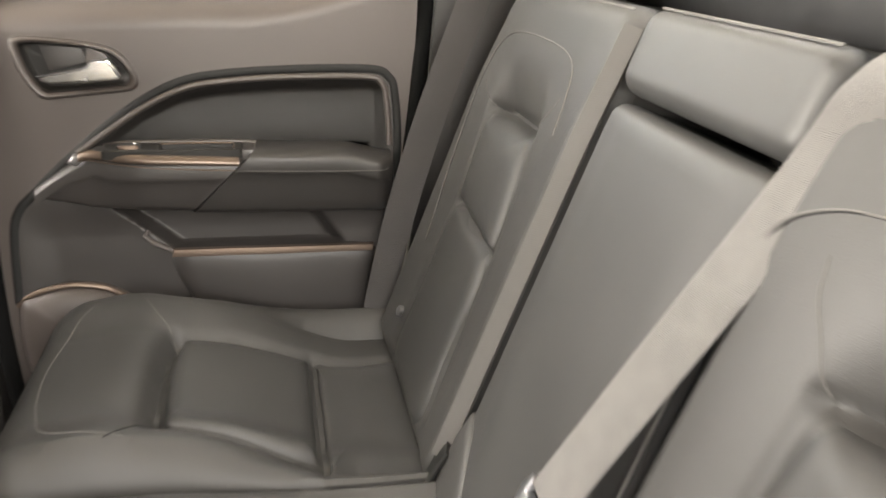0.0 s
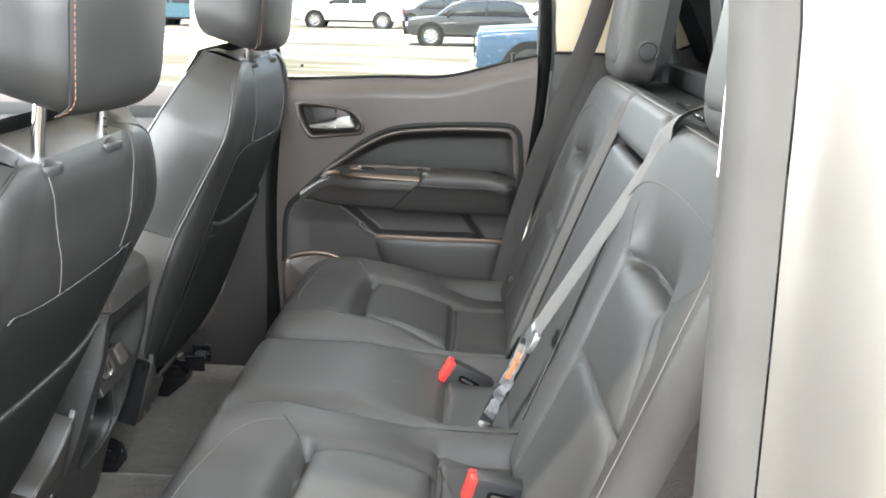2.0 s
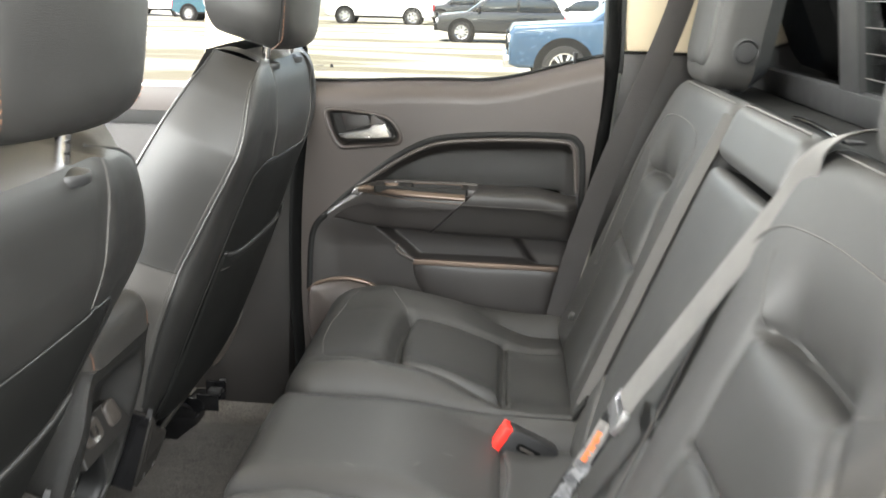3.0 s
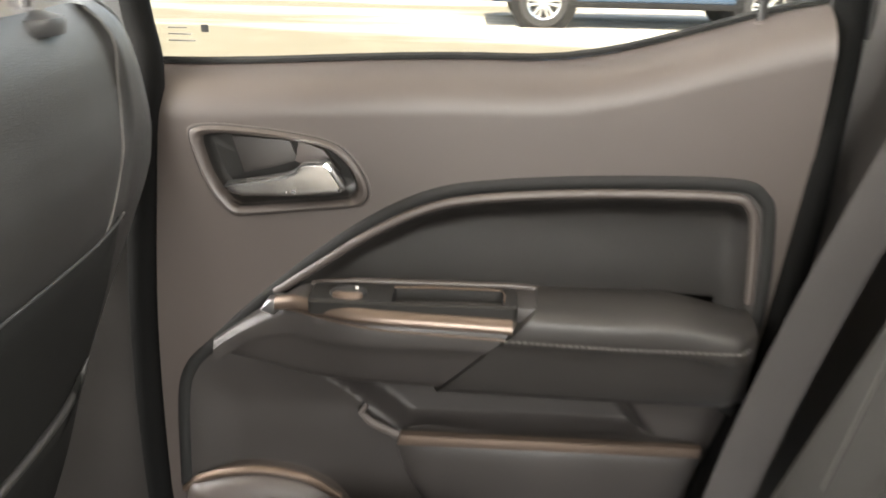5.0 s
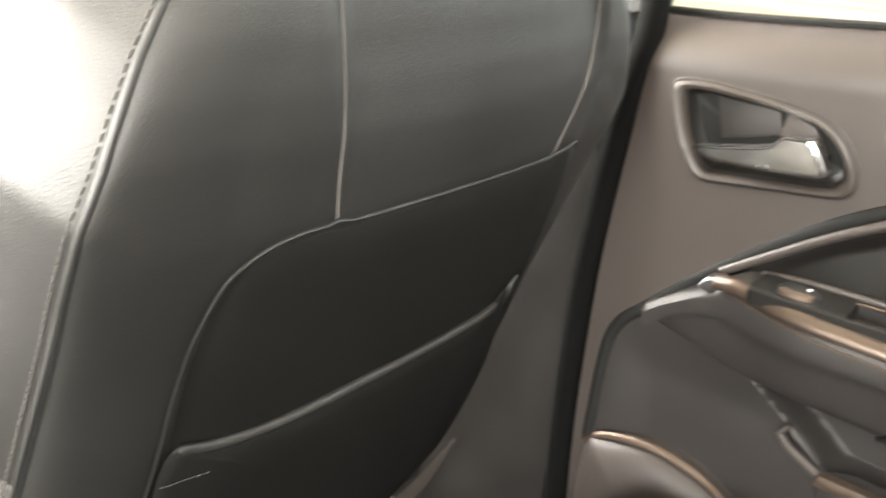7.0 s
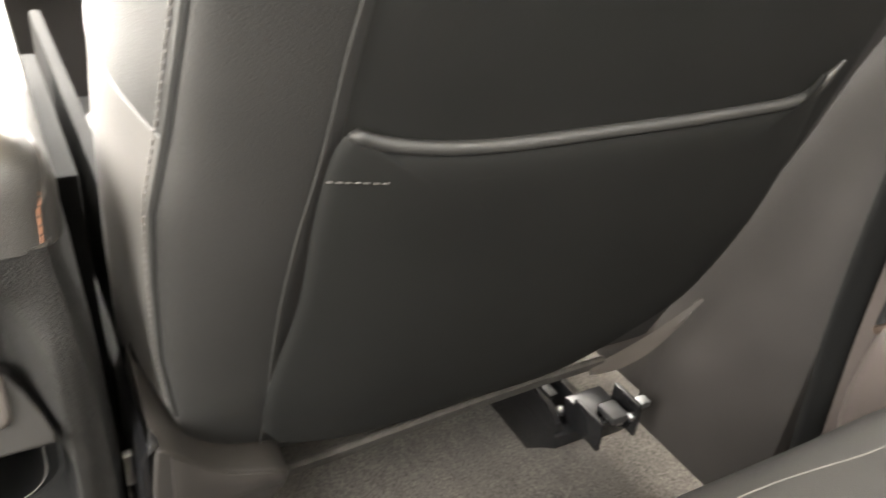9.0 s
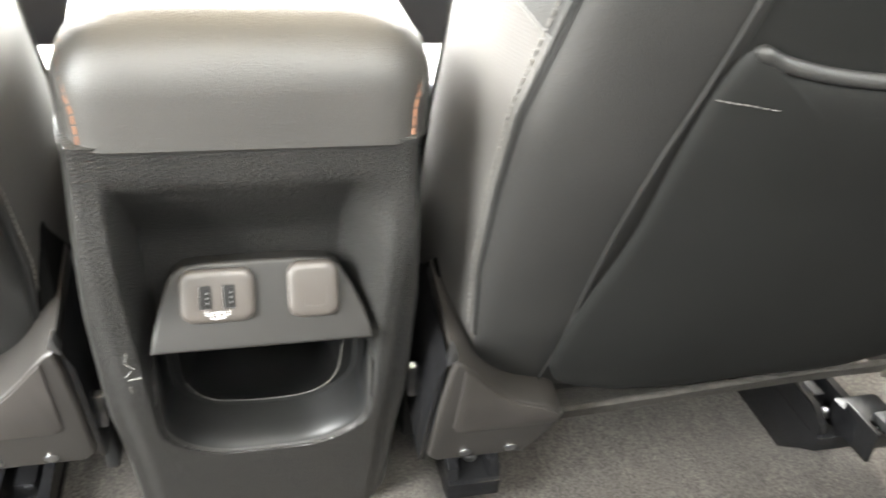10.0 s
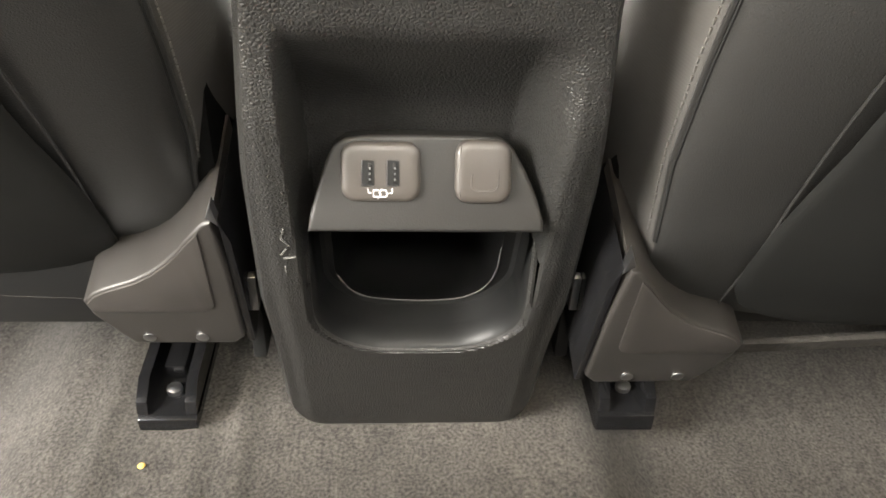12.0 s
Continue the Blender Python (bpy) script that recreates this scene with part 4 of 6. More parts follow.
def rear_seat(c, sgn, spec, u0, u1, cu0, cu1, hc, side_mats, label):
    base = (0.45, c, 0.03)
    seat = thing("rear_seat", base, label, "car seat", "rear bench seats")
    relief = back_relief(c, spec)
    back = part("backrest", block(BACK, u0, u1, 0.0, 0.60, 0.16, 0.028, 0.05, relief, 110, 130), [LEATHER, side_mats[0], side_mats[1]], seat, "black leather seat back with side bolsters")
    for path in spec["corners"]:
        part("corner_seam", tube(on_surface(BACK, relief, path, 0.0003), 0.0007, 5), THREAD, back)
    (fa, _, fb), (ca, _, cb) = spec["fold"], spec["crease"]
    mix = lambda a, b, t: (a[0] + (b[0] - a[0]) * t, a[1] + (b[1] - a[1]) * t)
    low = lambda p, dv: (p[0], p[1] - dv)
    part("middle_insert", pillow(BACK, [low(mix(fa, fb, 0.04), 0.014), low(mix(fa, fb, 0.14), 0.005), low(mix(fa, fb, 0.5), 0.0), low(mix(fa, fb, 0.86), 0.005), low(mix(fb, fa, 0.03), 0.016), mix(fb, cb, 0.5), low(mix(cb, ca, 0.02), -0.012), low(mix(cb, ca, 0.12), -0.005), low(mix(cb, ca, 0.5), -0.004), low(mix(ca, cb, 0.12), -0.005), low(mix(ca, cb, 0.02), -0.012), mix(ca, fa, 0.5)], relief, 0.008, 0.003, power=3.0), LEATHER_IN, back, "padded leather insert")
    part("lower_insert", pillow(BACK, [low(mix(ca, cb, 0.03), 0.009), low(mix(ca, cb, 0.5), 0.006), low(mix(cb, ca, 0.03), 0.009), (cb[0], 0.13), (cb[0], 0.03), (c, 0.022), (ca[0], 0.03), (ca[0], 0.13)], relief, 0.006, 0.004, power=9), LEATHER_IN, back, "lower leather insert")
    part("seam", tube(on_surface(BACK, relief, spec["arch"], 0.0004), 0.0009, 5), THREAD, back, "pale piped seam")
    part("seam_fold", tube(on_surface(BACK, relief, [mix(p, (c, p[1]), 0.014) for p in spec["arch"]], -0.0002), 0.0011, 5), GAP, back)
    part("top_piping", tube([(0.8985, y, 0.8048) for y in (u0 + 0.045, c, u1 - 0.045)], 0.0013, 6), THREAD, back, "pale piping along the top edge")
    # cushion
    q = lambda y, x: (c + sgn * y, x - 0.20)

    def crel(U, V):
        w = np.abs(U - c)
        d = -0.072 * step(V, 0.20, 0.46) + 0.015 * np.exp(-((V - 0.125) / 0.065) ** 2)
        d = d + 0.014 * step(w, 0.10, 0.18) * step(V, 0.44, 0.25)
        d = d - 0.012 * step(w, 0.14, 0.09) * step(V, 0.15, 0.22)
        d = d + groove(U, V, [q(0.128, 0.386), q(0.06, 0.379), q(0.0, 0.377), q(-0.06, 0.381), q(-0.107, 0.390)], 0.012, 0.026)
        d = d + groove(U, V, [q(0.13, 0.388), q(0.15, 0.48), q(0.162, 0.575), q(0.17, 0.69)], 0.008, 0.008)
        d = d + groove(U, V, [q(-0.107, 0.392), q(-0.116, 0.48), q(-0.122, 0.577), q(-0.132, 0.69)], 0.008, 0.008)
        d = d + groove(U, V, [q(0.22, 0.577), q(-0.13, 0.577)], 0.006, 0.008)
        return d

    cush = part("cushion", block(CUSH, cu0, cu1, 0.0, 0.575, 0.19, 0.045, 0.06, crel, 60, 74), [LEATHER, LEATHER], seat, "black leather seat cushion")
    part("cushion_insert", pillow(CUSH, [q(0.123, 0.402), q(0.10, 0.392), q(0.0, 0.388), q(-0.085, 0.393), q(-0.102, 0.404), q(-0.109, 0.48), q(-0.114, 0.562), q(-0.100, 0.571), q(0.0, 0.572), q(0.13, 0.571), q(0.154, 0.562), q(0.142, 0.48)], crel, 0.014, 0.004, power=7), LEATHER_IN, cush, "padded cushion insert")
    part("rear_strip", pillow(CUSH, [q(0.205, 0.588), q(0.16, 0.583), q(0.0, 0.583), q(-0.10, 0.583), q(-0.118, 0.590), q(-0.128, 0.71), q(0.0, 0.72), q(0.195, 0.71)], crel, 0.006, 0.004, power=12), LEATHER_IN, cush)
    part("seam", tube(on_surface(CUSH, crel, [q(-0.175, 0.268), q(-0.13, 0.250), q(-0.02, 0.238), q(0.08, 0.248), q(0.15, 0.28), q(0.175, 0.36)], 0.0002), 0.0007, 5), THREAD, cush, "stitched front seam")
    part("seam", tube(on_surface(CUSH, crel, [q(-0.104, 0.390), q(-0.147, 0.360), q(-0.180, 0.341)], 0.0004), 0.0009, 5), THREAD, cush)
    part("seam", tube(on_surface(CUSH, crel, [q(0.126, 0.386), q(0.152, 0.364), q(0.180, 0.342)], 0.0004), 0.0009, 5), GAP, cush)
    # headrest
    hr = plane_frame((0.895, hc, 0.805), (0, 1, 0), (0.12, 0, 0.99), (-0.99, 0, 0.12))
    head = part("headrest", block(hr, -0.108, 0.108, 0.0, 0.25, 0.105, 0.03, 0.05, None, 16, 16, None, 0.03), [LEATHER, LEATHER], seat, "tall black leather headrest")
    part("face_panel", pillow(hr, [(-0.078, 0.042), (0.0, 0.036), (0.078, 0.042), (0.088, 0.12), (0.08, 0.21), (0.0, 0.215), (-0.08, 0.21), (-0.088, 0.12)], lambda U, V: 0 * U, 0.006, 0.004, power=12), LEATHER_IN, head, "stitched headrest face")
    side = plane_frame((0.957, hc - 0.1085, 0.868), (1, 0, 0), (0, 0, 1), (0, -1, 0))
    part("release_button", lathe(side, [(0.024, -0.004), (0.024, 0.001), (0.020, 0.002), (0.018, 0.0), (0.016, 0.0025), (0.004, 0.003)], 20), BUCKLE, head, "round black folding button")
    for s in (-0.06, 0.06):
        part("headrest_post", tube([(0.945, hc + s, 0.79), (0.948, hc + s, 0.84)], 0.006, 10), CHROME, head, "chrome post")
        part("post_guide", lathe(plane_frame((0.942, hc + s, 0.796), (1, 0, 0), (0, 1, 0), (0, 0, 1)), [(0.014, 0), (0.013, 0.008), (0.007, 0.01)], 14), BUCKLE, head)
    return back, relief


back_far, relief_far = rear_seat(0.41, -1, FAR_BACK, 0.195, 0.635, 0.19, 0.655, 0.54, (PLAINCLOTH, PLAINCLOTH), "black leather rear seat beside the far door")
back_near, _ = rear_seat(-0.37, 1, NEAR_BACK, -0.580, -0.115, -0.64, -0.105, -0.325, (KNIT, KNIT), "black leather rear seat beside the open doorway")
# outer side of the near seat back: a stitched seam
part("side_stitch", dashes([BACK @ Vector((-0.5825, v, -0.060)) for v in np.linspace(0.05, 0.52, 20)], 0.0012, 0.006, 0.004), THREAD, back_near)
# loop at the bottom inner corner of the far back
part("gusset", strap(smooth_open([BACK @ Vector((0.2045, v, 0.5 * float(relief_far(np.array(0.2045), np.array(v))) - 0.002)) for v in np.linspace(0.06, 0.575, 22)], 2), (-0.62, 0.75, 0.22), 0.024, 0.006), TWILL, back_far, "grey cloth strip on the inner side")
part("loop", strap(smooth_open([(0.715, 0.195, 0.33), (0.700, 0.200, 0.30), (0.690, 0.205, 0.265), (0.70, 0.20, 0.24)], 5), (0.3, 0.9, 0.1), 0.04, 0.006), BACKFAB, back_far, "folded dark cloth loop")
part("bolt", lathe(plane_frame((0.712, 0.548, 0.332), (0, 1, 0), (0.3, 0, 0.9), (-0.9, -0.2, 0.3)), [(0.008, -0.004), (0.008, 0.003), (0.005, 0.005)], 12), ZINC, back_far, "small bright bolt")

# middle section: panel, top pad, cushion
mid = thing("middle_rear_seat", (0.45, 0.04, 0.03), "black leather middle rear seat with a separate top pad", "car seat")
mrel = lambda U, V: 0.004 * step(np.abs(U - 0.04), 0.13, 0.08)
part("backrest", block(BACK, -0.112, 0.184, 0.0, 0.507, 0.11, 0.014, 0.022, mrel, 20, 30), [LEATHER_IN, BACKFAB], mid, "flat black leather middle back")
part("top_pad", block(BACK, -0.112, 0.186, 0.515, 0.60, 0.12, 0.015, 0.022, lambda U, V: 0 * U + 0.004, 22, 12), [LEATHER_IN, BACKFAB], mid, "padded black leather head block")
part("top_piping", tube([BACK @ Vector((u, 0.598, -0.0035)) for u in (-0.095, 0.04, 0.168)], 0.0013, 6), THREAD, mid, "pale piping along the top edge")
part("lower_wing", pillow(BACK, [(0.18, 0.14), (0.186, 0.0), (0.07, 0.0), (0.10, 0.06)], flat, 0.008, 0.004, sm=3), LEATHER, mid)


def mcush(U, V):
    d = -0.072 * step(V, 0.20, 0.46) + 0.006
    return d + groove(U, V, [(-0.10, 0.377), (0.18, 0.377)], 0.005, 0.007)


mc = part("cushion", block(CUSH, -0.104, 0.187, 0.0, 0.575, 0.19, 0.045, 0.03, mcush, 26, 58), [LEATHER, LEATHER], mid, "flat black leather middle cushion")
part("rear_strip", pillow(CUSH, [(-0.085, 0.386), (0.04, 0.386), (0.13, 0.386), (0.135, 0.51), (0.04, 0.52), (-0.085, 0.51)], mcush, 0.005, 0.004, power=12), LEATHER_IN, mc)
for k, (u, v, a) in enumerate(((-0.02, 0.26, 0.5), (0.03, 0.30, 1.2), (-0.05, 0.17, 2.0), (0.02, 0.21, 0.1))):
    pts = [(u + 0.008 * math.cos(a) * t, v + 0.008 * math.sin(a) * t) for t in (-1, 0, 1)]
    part("scuff", tube(on_surface(CUSH, mcush, pts, 0.0001, sm=2), 0.0006, 4), THREAD, mc, "small pale scuff")

# bench base under the cushions
single("seat_base", block(plane_frame((0.30, 0, -0.035), (0, 1, 0), (0, 0, 1), (-1, 0, 0)), -0.62, 0.64, 0.0, 0.215, 0.40, 0.02, 0.03), [BACKFAB, BACKFAB], "black base under the rear seat cushions", "seat base", kind="structure")


# ---------------------------------------------------------------- belts and buckles
belt = thing("middle_seat_belt", (0.69, -0.02, 0.25), "grey webbing belt hanging across the rear seat back", "seat belt")
run = [(1.005, -0.255, 0.790), (0.985, -0.240, 0.833), (0.950, -0.212, 0.837), (0.915, -0.185, 0.830), (0.893, -0.162, 0.812), (0.880, -0.150, 0.788), (0.862, -0.138, 0.742), (0.80, -0.116, 0.62), (0.722, -0.092, 0.468)]
across = [(-0.62, -0.78, 0), (-0.62, -0.78, 0), (-0.60, -0.80, 0.05), (-0.35, -0.90, 0.15), (-0.05, -0.95, 0.25), (0.18, -0.93, 0.3), (0.25, -0.9, 0.3), (0.25, -0.9, 0.3), (0.25, -0.9, 0.3)]
part("webbing", strap(smooth_open(run, 5), [tuple(w) for w in smooth_open(across, 5)], 0.051), WEB, belt, "grey woven webbing")
TONG = plane_frame((0.716, -0.088, 0.452), (0.05, 1, 0.1), (0.44, -0.06, 0.9), (-0.9, 0.0, 0.44))
part("latch_plate", prism(TONG, [(-0.03, -0.012), (0.03, -0.012), (0.034, 0.006), (0.03, 0.02), (0.024, 0.022), (0.024, 0.008), (-0.024, 0.008), (-0.024, 0.022), (-0.03, 0.02), (-0.034, 0.006)], -0.004, 0.005, 0.002), ZINC, belt, "bright metal latch plate")
part("tongue_cover", prism(TONG, [(0.012, -0.02), (0.042, -0.014), (0.044, 0.012), (0.02, 0.014)], -0.012, -0.005, 0.003), BUCKLE, belt)
low_run = [(0.712, -0.084, 0.445), (0.696, -0.070, 0.40), (0.678, -0.054, 0.348), (0.660, -0.040, 0.30), (0.650, -0.032, 0.268)]
part("lower_webbing", strap(smooth_open(low_run, 5), [(0.58, -0.31, -0.2)] * 21, 0.024), BUCKLE, belt, "black lower belt end")
lab = smooth_open([(0.706, -0.083, 0.437), (0.692, -0.072, 0.395), (0.677, -0.058, 0.352)], 4)
part("label", strap(lab, [(0.58 + 0.3 * (-1) ** k, -0.31 + 0.25 * math.sin(k * 2.1), -0.2 + 0.3 * math.cos(k * 1.7)) for k in range(9)], 0.019, 0.0006), LABELW, belt, "crumpled white belt label")
part("label", strap([(0.700, -0.0815, 0.422), (0.691, -0.0745, 0.395), (0.682, -0.067, 0.370)], (0.70, -0.25, 0.1), 0.0075, 0.0006), LABELO, belt, "orange printed part of the label")
film = smooth_open([(0.684, -0.066, 0.368), (0.676, -0.061, 0.346), (0.668, -0.050, 0.326), (0.662, -0.047, 0.304), (0.654, -0.040, 0.286)], 4)
part("label", strap(film, [(0.50 + 0.25 * math.sin(k * 1.3), -0.36 + 0.3 * math.cos(k * 0.9), -0.1 + 0.25 * math.sin(k * 2.3)) for k in range(len(film))], 0.021, 0.0006), LABELG, belt, "torn grey film end of the label")
part("label_tear", strap([(0.7075, -0.0850, 0.436), (0.7040, -0.0872, 0.4245), (0.6985, -0.0860, 0.4135)], (0.3, -0.6, 0.5), 0.007, 0.0006), LABELW, belt)
part("anchor", lathe(plane_frame((0.649, -0.030, 0.262), (1, 0, 0), (0, 1, 0), (0.3, 0.0, 0.95)), [(0.012, -0.012), (0.013, 0.0), (0.012, 0.008), (0.008, 0.010)], 14), ZINC, belt, "bright metal belt end")


def buckle(at, yaw, pitch, label):
    bk = thing("seat_belt_buckle", at, label, "belt buckle", "belt buckles")
    m = Matrix.Translation(at) @ Matrix.Rotation(radians(yaw), 4, "Z") @ Matrix.Rotation(radians(pitch), 4, "Y")
    part("housing", box((0.042, 0, 0.010), (0.088, 0.030, 0.048), 0.006, m), BUCKLE, bk, "black buckle housing")
    part("release_button", box((-0.005, -0.0045, 0.010), (0.014, 0.0175, 0.044), 0.004, m), RED, bk, "red release button")
    part("release_button_edge", box((-0.004, 0.0122, 0.010), (0.012, 0.0052, 0.044), 0.0022, m), RED, bk)
    face = m @ plane_frame((0.040, -0.0150, 0.012), (1, 0, 0), (0, 0, 1), (0, -1, 0))
    part("slot_rim", prism(face, rounded(-0.022, 0.022, -0.0065, 0.0065, 0.006, 6), -0.0004, 0.0006, 0.0003), PITCH, bk)
    part("slot", prism(face, rounded(-0.016, 0.010, -0.0028, 0.0022, 0.0022, 5), 0.0002, 0.0011, 0.0003), TAUPE, bk)
    part("stalk", box((0.12, 0, -0.002), (0.07, 0.024, 0.012), 0.004, m), BUCKLE, bk)
    return bk


buckle((0.577, 0.118, 0.283), 10, 30, "black seat belt buckle with a red button on the cushion")
buckle((0.628, -0.272, 0.286), 8, 16, "black seat belt buckle with a red button at the cushion edge")

# far side belt
belt2 = thing("side_seat_belt", (0.70, 0.66, 0.27), "dark grey seat belt running down the rear pillar", "seat belt")
part("webbing", strap(smooth_open([(0.905, 0.665, 1.04), (0.88, 0.662, 0.93), (0.842, 0.66, 0.81), (0.775, 0.655, 0.62), (0.725, 0.65, 0.45), (0.69, 0.645, 0.29)], 5), (1, -0.05, -0.3), 0.048), mat("dark_webbing", (0.045, 0.042, 0.042), 0.75, grain=0.8, grain_size=0.004, kind="wave", mottle=0.1), belt2, "dark grey webbing")
part("guide", box((0.915, 0.69, 1.04), (0.07, 0.04, 0.06), 0.012), BUCKLE, belt2, "black belt guide")


# ---------------------------------------------------------------- front seats
# the rolled rear edge of a front seat: height along the back, offset across, depth
EDGE_V = (0.0, 0.10, 0.16, 0.23, 0.29, 0.347, 0.408, 0.46, 0.508, 0.548, 0.574, 0.598, 0.620, 0.641, 0.6545, 0.664, 0.672)
EDGE_U = (-0.236, -0.249, -0.256, -0.258, -0.258, -0.250, -0.246, -0.243, -0.242, -0.239, -0.229, -0.219, -0.208, -0.195, -0.184, -0.170, -0.150)
EDGE_H = (-0.020, -0.025, -0.033, -0.039, -0.042, -0.044, -0.038, -0.033, -0.0275, -0.0245, -0.029, -0.0367, -0.045, -0.0527, -0.0563, -0.060, -0.0637)


def back_centre(v):
    """How the middle of the seat's rear face rolls forward towards the top."""
    return float(np.interp(v, (0.0, 0.10, 0.45, 0.53, 0.58, 0.605, 0.63, 0.645, 0.655, 0.664, 0.672), (-0.010, 0.0, 0.0, -0.0015, -0.009, -0.0165, -0.0265, -0.034, -0.041, -0.0485, -0.058)))


def back_face(u, v, h=0.0):
    """Places a point of the rear face; towards both sides the face bends forward into the rolled edge."""
    pu, ph = float(np.interp(v, EDGE_V, EDGE_U)), float(np.interp(v, EDGE_V, EDGE_H))
    sg = -1.0 if u < 0 else 1.0
    if sg > 0:
        pu = pu + 0.010
    flat_u = min(0.165, -pu * 0.72)
    mid = back_centre(v)
    a = abs(u)
    if a <= flat_u:
        return u, v, h + mid - 0.010 * (a / 0.165) ** 3
    d = min(1.0, (a - flat_u) / (0.25 - flat_u))
    k = d * (0.45 + 0.55 * d)
    cu = -pu * 0.985
    x = (1 - k) ** 2 * flat_u + 2 * k * (1 - k) * cu + k * k * (-pu)
    z = ((1 - k) ** 2 + 2 * k * (1 - k)) * (mid - 0.010 * (flat_u / 0.165) ** 3) + k * k * ph
    return sg * x + (sg * h * k), v, z + h * (1 - k)


def side_point(sg, v, w):
    """The seat's side: from the rolled rear edge (w = 0) to its front edge (w = 1)."""
    u0, h0 = float(np.interp(v, EDGE_V, EDGE_U)), float(np.interp(v, EDGE_V, EDGE_H))
    u1 = float(np.interp(v, (0.0, 0.40, 0.55, 0.62, 0.665, 0.68), (-0.262, -0.262, -0.247, -0.226, -0.200, -0.195)))
    h1 = float(np.interp(v, (0.0, 0.40, 0.519, 0.589, 0.625, 0.665), (-0.185, -0.172, -0.152, -0.140, -0.132, -0.1245)))
    if sg > 0:
        u0, u1 = u0 + 0.010, u1 + 0.010
    bulge = 0.012 * math.sin(math.pi * w) * float(step(v, 0.66, 0.5))
    return -sg * (u0 + (u1 - u0) * w - bulge), v, h0 + (h1 - h0) * w


def front_seat(c, inner, label, at=(-0.024, 0.194), lean=22.83, bx=-0.012, bz=0.0, collar=(0.167, 0.837), rest=(0.225, 0.851), tall=1.0, fabric_v=0.338, seam_u=0.142):
    """inner: +1 where the console lies on the seat's -y side, -1 on its +y side."""
    seat = thing("front_seat", (-0.25, c, 0.03), label, "car seat", "front seats")
    sl, cl = math.sin(radians(lean)), math.cos(radians(lean))
    m = plane_frame((at[0], c, at[1]), (0, 1, 0), (sl, 0, cl), (cl, 0, -sl)) @ Matrix.Diagonal((inner, tall, 1, 1))   # v up the back, h to the rear
    fv = lambda z: (z - 0.20) / 0.922

    def rel(U, V):
        return -0.007 * step(U, -0.114, -0.098) * step(U, seam_u + 0.018, seam_u - 0.002) * step(V, 0.55, 0.63) + groove(U, V, [(-0.100, 0.53), (-0.104, 0.56), (-0.1055, 0.60), (-0.107, 0.63), (-0.112, 0.67)], 0.004, 0.002)

    # shell: rear face, both sides, front and top, all sharing their edges
    bm = bmesh.new()
    vs = np.concatenate([np.linspace(0.0, 0.50, 40), np.linspace(0.51, 0.672, 32)])
    us = np.linspace(-0.25, 0.25, 72)
    ws = np.linspace(0, 1, 12)

    def sheet(rows, slot):
        g = [[bm.verts.new(m @ Vector(p)) for p in row] for row in rows]
        for a, b in zip(g, g[1:]):
            for k in range(len(a) - 1):
                f = bm.faces.new((a[k], a[k + 1], b[k + 1], b[k]))
                f.material_index = slot

    sheet([[back_face(u, v, float(rel(np.array(u), np.array(v)))) for u in us] for v in vs], 0)
    for sg in (-1, 1):
        low_v, top_v = [v for v in vs if v <= fabric_v], [v for v in vs if v > fabric_v - 0.014]
        sheet([[side_point(sg, v, w) for w in ws] for v in low_v + [fabric_v]], 1)
        sheet([[side_point(sg, v, w) for w in ws] for v in [fabric_v] + [v for v in top_v if v > fabric_v]], 0)
    sheet([[side_point(-1, v, 1)] + [(u, v, side_point(1, v, 1)[2] - 0.01 * math.cos(u * 6)) for u in us[4:-4]] + [side_point(1, v, 1)] for v in vs], 0)
    # top: from the rear roll forward, sagging a little between the shoulders
    rim_b = [back_face(u, 0.672, float(rel(np.array(u), np.array(0.672)))) for u in us]
    rim_f = [(u * 0.195 / 0.25, 0.672, side_point(1, 0.672, 1)[2]) for u in us]
    sheet([[(b[0] + (f[0] - b[0]) * w, 0.672 + 0.006 * math.sin(math.pi * w) * float(step(abs(u), 0.10, 0.17)) - 0.012 * w * float(step(abs(u), 0.17, 0.10)), b[2] + (f[2] - b[2]) * w) for u, b, f in zip(us, rim_b, rim_f)] for w in ws], 0)
    bmesh.ops.remove_doubles(bm, verts=bm.verts, dist=0.0006)
    back = part("backrest", bm, [FRONT_LEATHER, TWILL], seat, "black leather front seat back with grey cloth sides")
    # dark rear panel, pocket and seams
    panel = [(-0.173, fv(0.215)), (-0.178, fv(0.40)), (-0.180, fv(0.56)), (-0.177, fv(0.625)), (-0.164, fv(0.664)), (-0.132, fv(0.682)), (-0.08, fv(0.684)), (0.0, fv(0.683)), (0.12, fv(0.682)), (0.155, fv(0.682)), (0.19, fv(0.60)), (0.222, fv(0.40)), (0.21, fv(0.26)), (0.10, fv(0.215)), (0.0, fv(0.21))]
    pan = part("rear_panel", pillow(m, panel, rel, 0.004, 0.003, warp=back_face, power=16), BACKFAB, back, "matt black panel on the seat rear")
    psurf = lambda U, V: rel(U, V) + 0.004
    pock = [(-0.175, fv(0.225)), (-0.180, fv(0.42)), (-0.180, fv(0.531)), (-0.155, fv(0.531)), (-0.12, fv(0.527)), (-0.03, fv(0.527)), (0.08, fv(0.526)), (0.14, fv(0.524)), (0.163, fv(0.534)), (0.215, fv(0.38)), (0.20, fv(0.27)), (0.10, fv(0.222)), (0.0, fv(0.218))]
    pk = part("map_pocket", pillow(m, pock, psurf, 0.009, -0.001, warp=back_face, power=14), BACKFAB, pan, "stretched black map pocket")
